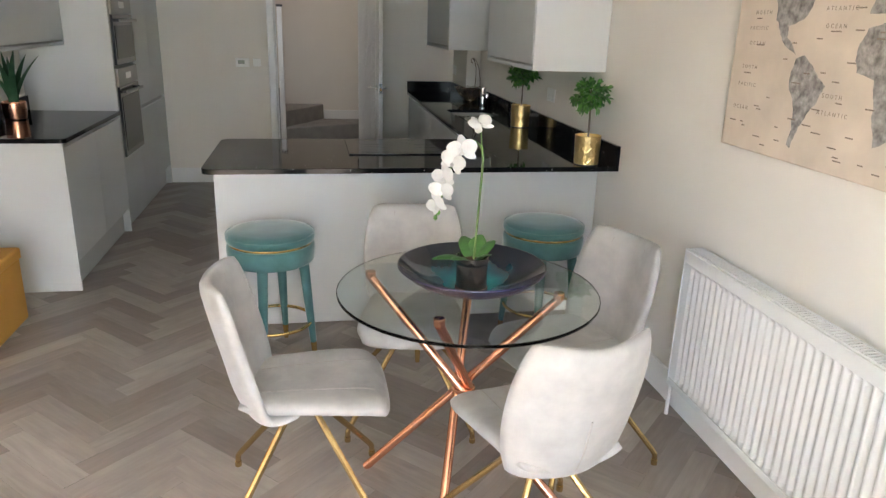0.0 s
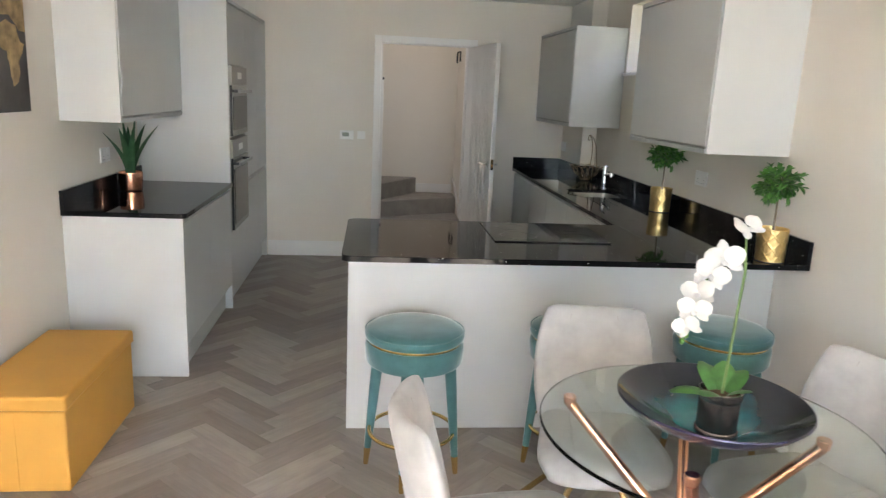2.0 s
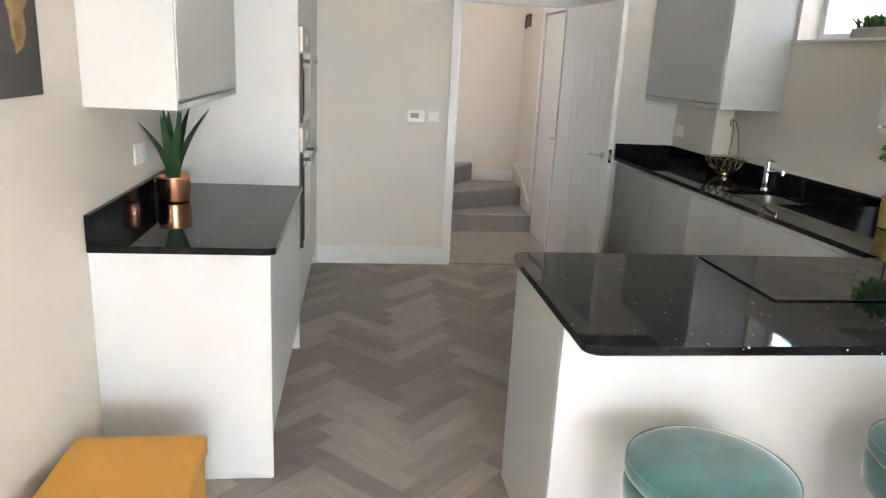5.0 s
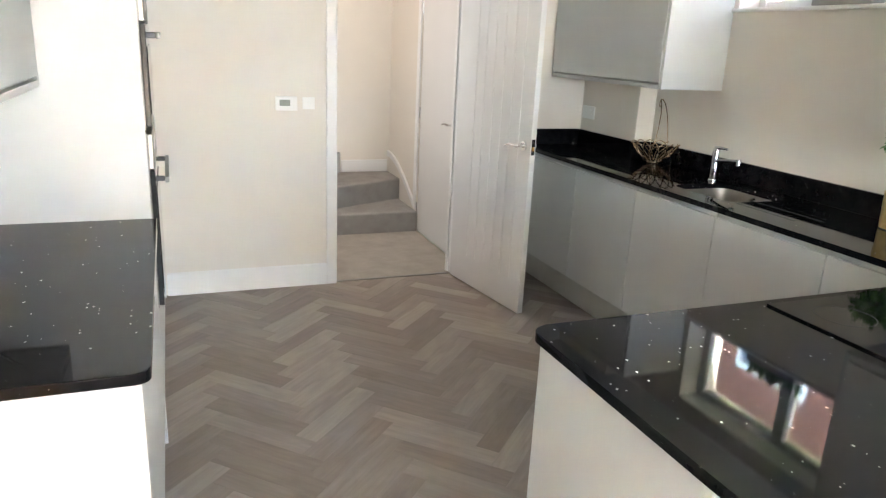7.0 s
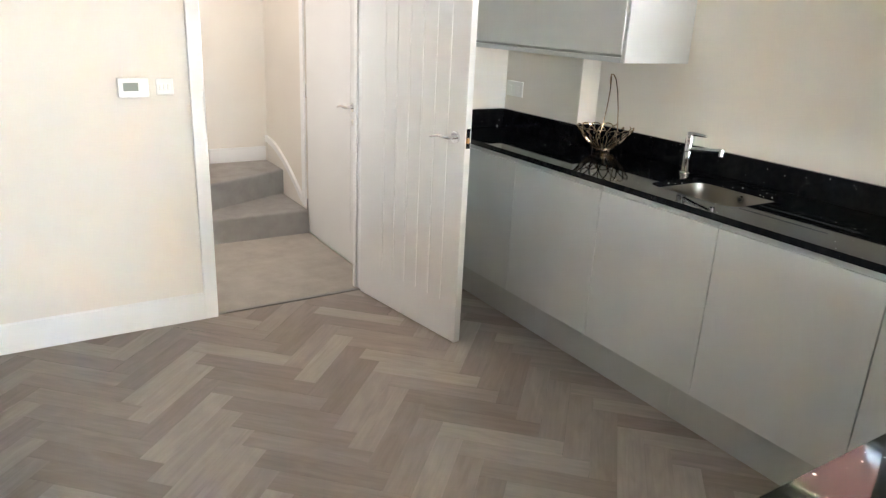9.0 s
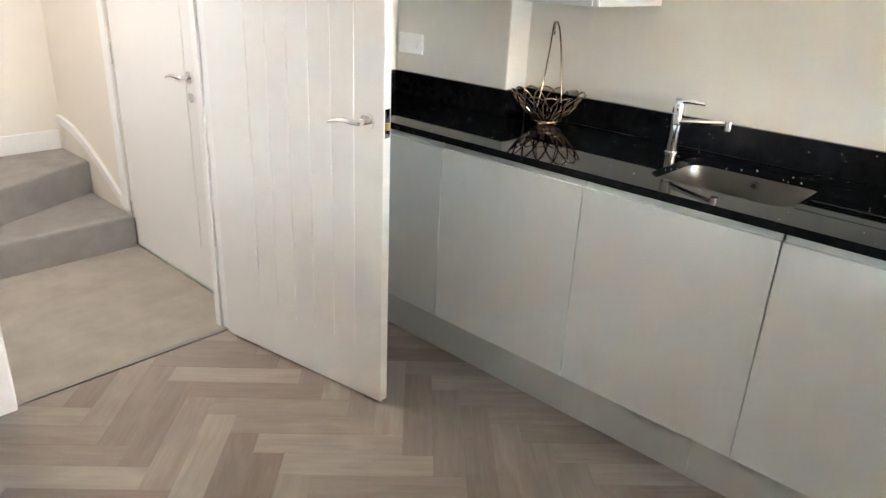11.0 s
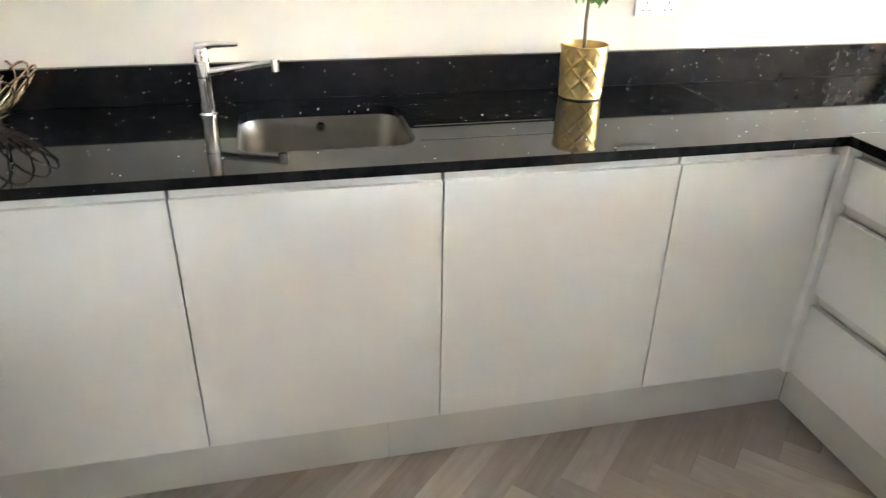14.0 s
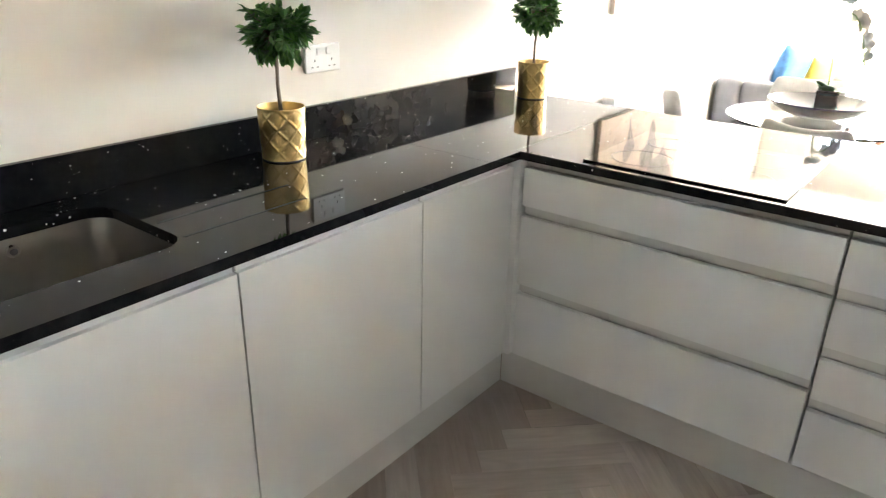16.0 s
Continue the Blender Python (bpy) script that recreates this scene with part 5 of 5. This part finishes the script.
# ---- aloe ----
al = thing("aloe_plant", "spiky aloe in a copper pot on the worktop", "plant", (-1.885, 5.24, CT + 0.0005))
part("pot", lathe([(0, 0.001), (0.058, 0.001), (0.065, 0.006), (0.070, 0.06), (0.0705, 0.108), (0.069, 0.114), (0.066, 0.110), (0.064, 0.09)], 40), M_copper, al, "hammered copper pot", angle=50)
part("soil", lathe([(0, 0.098), (0.035, 0.097), (0.0645, 0.094)], 20), M_soil, al)
rng = random.Random(5)
for k in range(9):
    a = k * 2.39996 + 0.5
    out = 0.04 + 0.24 * (k % 5) / 4
    hgt = 0.39 - 0.10 * (k % 5) / 4 + rng.uniform(-0.03, 0.03)
    c, s = math.cos(a), math.sin(a)
    c *= 0.85
    if c < 0:
        c *= 0.45
    w0 = 0.024
    bm = bm_new()
    rows = []
    for i in range(8):
        u = i / 7
        r = 0.012 + out * u ** 1.5
        mid = Vector((r * c, r * s, 0.095 + hgt * u * (1 - 0.12 * u)))
        side = Vector((-s, c, 0)).normalized()
        outw = Vector((c, s, 0)).normalized()
        w = w0 * (1 - u) ** 0.65 * (1.0 + 0.25 * math.sin(math.pi * u)) + 0.0006
        rows.append([bm.verts.new(mid + side * w), bm.verts.new(mid + outw * w * 0.45), bm.verts.new(mid - side * w), bm.verts.new(mid - outw * w * 0.12)])
    for r0, r1 in zip(rows, rows[1:]):
        for q in range(4):
            bm.faces.new((r0[q], r0[(q + 1) % 4], r1[(q + 1) % 4], r1[q]))
    bm.faces.new(rows[0][::-1])
    bm.faces.new(rows[-1])
    bmesh.ops.recalc_face_normals(bm, faces=bm.faces)
    part("leaf", bm, M_aloe, al, "pointed dark green leaf" if k == 0 else "", angle=50)

# ---- wire basket ----
bk = thing("wire_basket", "champagne gold wire fruit basket with a tall hook", "basket", (1.412, 6.574, CT + 0.0005), 27)
def rim(u):
    return 0.030 + 0.112 * u ** 0.65, 0.012 + 0.112 * u
for k in range(14):
    a0 = 2 * math.pi * k / 14
    pts = []
    for j in range(13):                 # each wire climbs, loops over at the rim and comes down further round
        t = j / 12
        u = math.sin(math.pi * t) ** 0.8
        r, z = rim(u)
        a = a0 + t * 1.35
        pts.append((r * math.cos(a), r * math.sin(a), z))
    part("wire", tube(pts, 0.0032, 6), M_wire, bk)
for r, z in ((0.035, 0.010), (0.060, 0.020)):
    part("ring", tube([(r * math.cos(2 * math.pi * k / 32), r * math.sin(2 * math.pi * k / 32), z) for k in range(32)], 0.0026, 6, True), M_wire, bk)
for k in range(3):
    a = 2.1 * k + 0.4
    part("foot", lathe([(0, 0), (0.006, 0.0005), (0.0075, 0.006), (0.004, 0.011), (0, 0.012)], 10, 0.034 * math.cos(a), 0.034 * math.sin(a)), M_wire, bk)
for s in (-1, 1):
    part("hanger", tube([(0.045, s * 0.050, 0.03), (0.078, s * 0.040, 0.11), (0.082, s * 0.030, 0.20), (0.072, s * 0.020, 0.29), (0.045, s * 0.012, 0.355), (0.018, s * 0.006, 0.378)], 0.0030, 8), M_wire, bk, "tall curved banana hanger")
part("hook", tube([(0.020, -0.007, 0.378), (0.006, 0, 0.380), (-0.006, 0, 0.366), (-0.006, 0, 0.345), (0.004, 0, 0.336), (0.014, 0, 0.344)], 0.003, 8), M_wire, bk)

# ---- sockets and controls ----
def socket_double(place, turn, label):
    """A twin socket plate that faces its own -y."""
    s = thing("double_socket", label, "socket", place, turn, "wall sockets")
    pl = part("plate", box(-0.073, 0.073, -0.010, -0.0005, -0.043, 0.043, 0.003, 2), M_plastic, s)
    for x in (-0.036, 0.036):
        part("switch", box(x * 0.55 - 0.009, x * 0.55 + 0.009, -0.0135, -0.0102, 0.010, 0.032, 0.0015), M_plastic, s, "rocker switch")
        for dx, dz, w, h in ((0, -0.006, 0.0035, 0.008), (-0.011, -0.026, 0.0065, 0.0035), (0.011, -0.026, 0.0065, 0.0035)):
            part("pin_hole", box(x + dx - w / 2, x + dx + w / 2, -0.0104, -0.0098, dz - h / 2, dz + h / 2), M_gap, pl)
    return s


socket_double((XR, 4.728, 1.157), -90, "white twin socket between the two topiary plants")
socket_double((XR, 3.295, 0.50), -90, "white twin socket low on the wall by the stools")
socket_double((XL, 3.565, 0.470), 90, "white twin socket above the yellow ottoman")
socket_double((XL, 5.10, 1.138), 90, "white twin socket behind the aloe plant")
sp = thing("switched_outlet", "white twin switch plate on the pipe boxing", "switch", (1.412, 7.326, 1.138), -90)
part("plate", box(-0.073, 0.073, -0.010, -0.0005, -0.043, 0.043, 0.003, 2), M_plastic, sp)
for x in (-0.036, 0.036):
    part("rocker", box(x - 0.012, x + 0.012, -0.0135, -0.0102, -0.018, 0.018, 0.0015), M_plastic, sp)

th = thing("thermostat", "white wall thermostat with a small display", "thermostat", (-0.644, YB, 1.163))
part("case", box(-0.064, 0.064, -0.026, -0.0005, -0.042, 0.042, 0.005, 3), M_plastic, th)
part("display", box(-0.042, 0.020, -0.0268, -0.0262, -0.014, 0.022, 0.0002), M_grey_plastic, th, "grey-green display")
part("dial", tube([(0.044, -0.0262, 0.012), (0.044, -0.030, 0.012)], 0.008, 16), M_plastic, th)
ls = thing("light_switch", "white three-gang light switch beside the door", "switch", (-0.510, YB, 1.165))
part("plate", box(-0.037, 0.037, -0.009, -0.0005, -0.036, 0.036, 0.003, 2), M_plastic, ls)
for x in (-0.018, 0.0, 0.018):
    part("rocker", box(x - 0.007, x + 0.007, -0.0125, -0.0092, -0.013, 0.013, 0.0015), M_plastic, ls)

# plant on the kitchen window board
sv = thing("sill_plant", "small succulent in a grey tray on the window board", "plant", (XR + 0.06, 5.60, WZ0 + 0.0065))
part("tray", box(-0.04, 0.04, -0.16, 0.16, 0, 0.055, 0.006, 2), M_steel, sv)
bm = bm_new()
rng = random.Random(11)
for k in range(150):
    c = Vector((rng.uniform(-0.03, 0.03), rng.uniform(-0.15, 0.15), 0.045))
    leaf_blade(bm, c, Vector((rng.uniform(-0.8, 0.8), rng.uniform(-0.8, 0.8), 1)), Vector((rng.uniform(-1, 1), rng.uniform(-1, 1), 0.3)), rng.uniform(0.05, 0.11), 0.014)
part("leaves", bm, M_leaf, sv, smooth=False)

# ---- world map canvases ----
LAND = {
    "north_america": ((0.035, 0.80), (0.09, 0.86), (0.20, 0.89), (0.26, 0.85), (0.29, 0.75), (0.335, 0.715), (0.285, 0.63), (0.258, 0.56), (0.205, 0.535), (0.150, 0.555), (0.122, 0.70)),
    "central_america": ((0.158, 0.557), (0.204, 0.533), (0.206, 0.490), (0.236, 0.455), (0.258, 0.418), (0.205, 0.455), (0.176, 0.500)),
    "south_america": ((0.255, 0.41), (0.285, 0.425), (0.325, 0.38), (0.375, 0.32), (0.355, 0.25), (0.322, 0.18), (0.300, 0.12), (0.290, 0.06), (0.275, 0.07), (0.278, 0.20), (0.245, 0.30)),
    "greenland": ((0.30, 0.93), (0.36, 0.97), (0.42, 0.95), (0.40, 0.86), (0.355, 0.79), (0.33, 0.85)),
    "africa": ((0.475, 0.53), (0.53, 0.56), (0.61, 0.53), (0.635, 0.43), (0.67, 0.415), (0.615, 0.30), (0.60, 0.17), (0.555, 0.135), (0.535, 0.27), (0.52, 0.36), (0.465, 0.38), (0.455, 0.46)),
    "eurasia": ((0.47, 0.58), (0.49, 0.70), (0.53, 0.80), (0.62, 0.84), (0.80, 0.88), (0.97, 0.80), (0.90, 0.66), (0.82, 0.52), (0.76, 0.42), (0.71, 0.50), (0.63, 0.50), (0.56, 0.59)),
}


def rough_outline(points, rng, depth=3):
    """A coastline: every stretch is broken twice or more with a small sideways shake."""
    pts = [Vector(p) for p in points]
    for d in range(depth):
        out = []
        for a, c in zip(pts, pts[1:] + pts[:1]):
            n = Vector((-(c - a).y, (c - a).x))
            out += [a, a.lerp(c, 0.5) + n * rng.uniform(-0.075, 0.075)]
        pts = out
    return pts


def map_canvas(name, label, place, turn, width, height, canvas, land, ink, shift, zoom, seed):
    """A stretched canvas that faces its own -y, with its lower left corner at its own origin."""
    rng = random.Random(seed)
    m = thing(name, label, "picture", place, turn)
    part("canvas", box(0, width, -0.030, -0.001, 0, height, 0.004, 2), canvas, m)
    for k, (nm, pts) in enumerate(LAND.items()):
        poly = [((p.x - shift[0]) * zoom, (p.y - shift[1]) * zoom * 0.62) for p in rough_outline(pts, rng)]
        bm = bm_new()
        vs = [bm.verts.new((x, -0.0310 - 0.0002 * k, z)) for x, z in poly]
        f = bm.faces.new(vs)
        f.normal_update()
        bmesh.ops.triangulate(bm, faces=[f])
        for lo, axis in ((0.006, 0), (0.006, 2)):
            no = (-1, 0, 0) if axis == 0 else (0, 0, -1)
            co = (lo, 0, 0) if axis == 0 else (0, 0, lo)
            bmesh.ops.bisect_plane(bm, geom=list(bm.verts) + list(bm.edges) + list(bm.faces), plane_co=co, plane_no=no, clear_outer=True)
        bmesh.ops.bisect_plane(bm, geom=list(bm.verts) + list(bm.edges) + list(bm.faces), plane_co=(width - 0.006, 0, 0), plane_no=(1, 0, 0), clear_outer=True)
        bmesh.ops.bisect_plane(bm, geom=list(bm.verts) + list(bm.edges) + list(bm.faces), plane_co=(0, 0, height - 0.006), plane_no=(0, 0, 1), clear_outer=True)
        if len(bm.faces):
            bmesh.ops.recalc_face_normals(bm, faces=bm.faces)
            if bm.faces[:][0].normal.y > 0:
                bmesh.ops.reverse_faces(bm, faces=bm.faces)
            part("land", bm, land, m, "printed continent", smooth=False)
        else:
            bm.free()
    return m


def map_word(parent, text, x, z, size, gap, ink):
    """One spaced-out printed word, letter by letter."""
    cu = bpy.data.curves.new("word", "FONT")
    cu.body, cu.size, cu.space_character, cu.extrude = text, size, gap, 0.0002
    tmp = bpy.data.objects.new("word", cu)
    scene.collection.objects.link(tmp)
    me = bpy.data.meshes.new_from_object(tmp.evaluated_get(bpy.context.evaluated_depsgraph_get()))
    bpy.data.objects.remove(tmp)
    me.materials.clear()
    me.materials.append(ink)
    ob = new("word", me)
    ob.parent = parent
    ob.matrix_basis = pose(x, -0.0312, z, 90, 0, 0)


mapr = map_canvas("world_map_canvas", "aged cream world map canvas on the wall", (XR, 2.678, 1.190), -90, 1.30, 0.82, M_canvas, M_land, M_ink, (-0.02, 0.0), 1.28, 4)
for word, x, z in (("NORTH", 0.10, 0.46), ("PACIFIC", 0.08, 0.41), ("OCEAN", 0.09, 0.36), ("SOUTH", 0.07, 0.28), ("PACIFIC", 0.06, 0.22), ("OCEAN", 0.05, 0.14), ("ATLANTIC", 0.45, 0.47), ("OCEAN", 0.46, 0.42), ("SOUTH", 0.50, 0.22), ("ATLANTIC", 0.49, 0.17)):
    map_word(mapr, word, x, z, 0.018, 1.7, M_ink)
rng = random.Random(21)
for k in range(70):                    # small unreadable place names
    x, z, w = rng.uniform(0.02, 0.95), rng.uniform(0.03, 0.72), rng.uniform(0.015, 0.045)
    part("name_bar", box(x, x + w, -0.0328, -0.0322, z, z + 0.004), M_ink, mapr, smooth=False)
map_canvas("world_map_canvas", "slate grey world map canvas with gold continents", (XL, 3.235, 1.420), 90, 0.945, 0.85, M_canvas_dark, M_land_gold, M_land_gold, (-0.20, -0.03), 1.06, 9)

# ---- herringbone planks ----
PL, PW, TOP, THICK = 0.476, 0.0998, 0.0, 0.004
floor_ob = bpy.data.objects["floor"]


def plank_mesh(name):
    bm = bm_new()
    uvl = bm.loops.layers.uv.new("UVMap")
    g, e = 0.0002, 0.0007
    lo = [bm.verts.new(p) for p in ((g, g, -THICK), (PL - g, g, -THICK), (PL - g, PW - g, -THICK), (g, PW - g, -THICK))]
    mi = [bm.verts.new((v.co.x, v.co.y, -0.0005)) for v in lo]
    hi = [bm.verts.new(p) for p in ((g + e, g + e, 0), (PL - g - e, g + e, 0), (PL - g - e, PW - g - e, 0), (g + e, PW - g - e, 0))]
    bm.faces.new(hi)
    for a, c in ((lo, mi), (mi, hi)):
        for k in range(4):
            bm.faces.new((a[k], a[(k + 1) % 4], c[(k + 1) % 4], c[k]))
    for f in bm.faces:
        for lp in f.loops:
            lp[uvl].uv = (lp.vert.co.x, lp.vert.co.y)
    return to_mesh(name, bm, M_plank, False)


def clip(poly, axis, limit, keep_less):
    out = []
    for k, p in enumerate(poly):
        q = poly[(k + 1) % len(poly)]
        a, c = (p[axis] <= limit) == keep_less, (q[axis] <= limit) == keep_less
        if a:
            out.append(p)
        if a != c:
            t = (limit - p[axis]) / (q[axis] - p[axis])
            out.append((p[0] + t * (q[0] - p[0]), p[1] + t * (q[1] - p[1])))
    return out


mesh = plank_mesh("plank")
q45 = math.sqrt(0.5)


def world_xy(a, c):
    return (a - c) * q45 - 1.5016, (a + c) * q45 + 0.056


def near(x, y):
    """The stretch that the walk passes closest: the kitchen floor and the aisle into it."""
    return (-1.40 < x < 1.02 and 4.40 < y < 7.4) or (-1.40 < x < -0.48 and 3.0 < y <= 4.40) or (-1.0 < x < -0.2 and 2.4 < y <= 3.0)


verts, faces, uvs = [], [], []
count = 0
for i in range(-45, 110):
    for j in range(-9, 10):
        for kind in (0, 1):
            if kind == 0:
                a, c, ang = i * PW + j * PL, i * PW - j * PL, 45
            else:
                a, c, ang = i * PW + PL + j * PL + PW, i * PW - PL + PW - j * PL, 135
            x, y = world_xy(a, c)
            if not (XL - 1 < x < XR + 1 and YF - 1 < y < YB + 1):
                continue
            d = (math.cos(radians(ang)), math.sin(radians(ang)))
            n = (-d[1], d[0])
            corner = [(x + d[0] * u + n[0] * v, y + d[1] * u + n[1] * v) for u, v in ((0, 0), (PL, 0), (PL, PW), (0, PW))]
            poly = corner
            for axis, lim, less in ((0, XL, False), (0, XR, True), (1, YF, False), (1, YB + 0.004, True)):
                poly = clip(poly, axis, lim, less) if poly else poly
            if len(poly) < 3:
                continue
            cxm, cym = sum(p[0] for p in corner) / 4, sum(p[1] for p in corner) / 4
            if all(abs(p[0] - s[0]) + abs(p[1] - s[1]) < 1e-6 for p, s in zip(poly, corner)) and len(poly) == 4 and near(cxm, cym) and count < 300:
                ob = new("plank", mesh)
                ob.matrix_basis = pose(x, y, TOP, 0, 0, ang)
                ob.parent = floor_ob
                count += 1
                continue
            # shrink by the joint and join to the rest
            mx, my = sum(p[0] for p in poly) / len(poly), sum(p[1] for p in poly) / len(poly)
            base = len(verts)
            for p in poly:
                k = 1 - 0.0003 / max(0.02, math.hypot(p[0] - mx, p[1] - my))
                verts.append((mx + (p[0] - mx) * k, my + (p[1] - my) * k, TOP))
            faces.append(list(range(base, base + len(poly))))
            uvs += [((p[0] - x) * d[0] + (p[1] - y) * d[1], (p[0] - x) * n[0] + (p[1] - y) * n[1]) for p in poly]
me = bpy.data.meshes.new("planks")
me.from_pydata(verts, [], faces)
lay = me.uv_layers.new(name="UVMap")
for lp, uv in zip(lay.data, uvs):
    lp.uv = uv
me.materials.append(M_plank_rest)
rest = new("planks", me)
rest.parent = floor_ob
tagged(rest, "grey-brown oak planks towards the walls", "", "", "stuff")
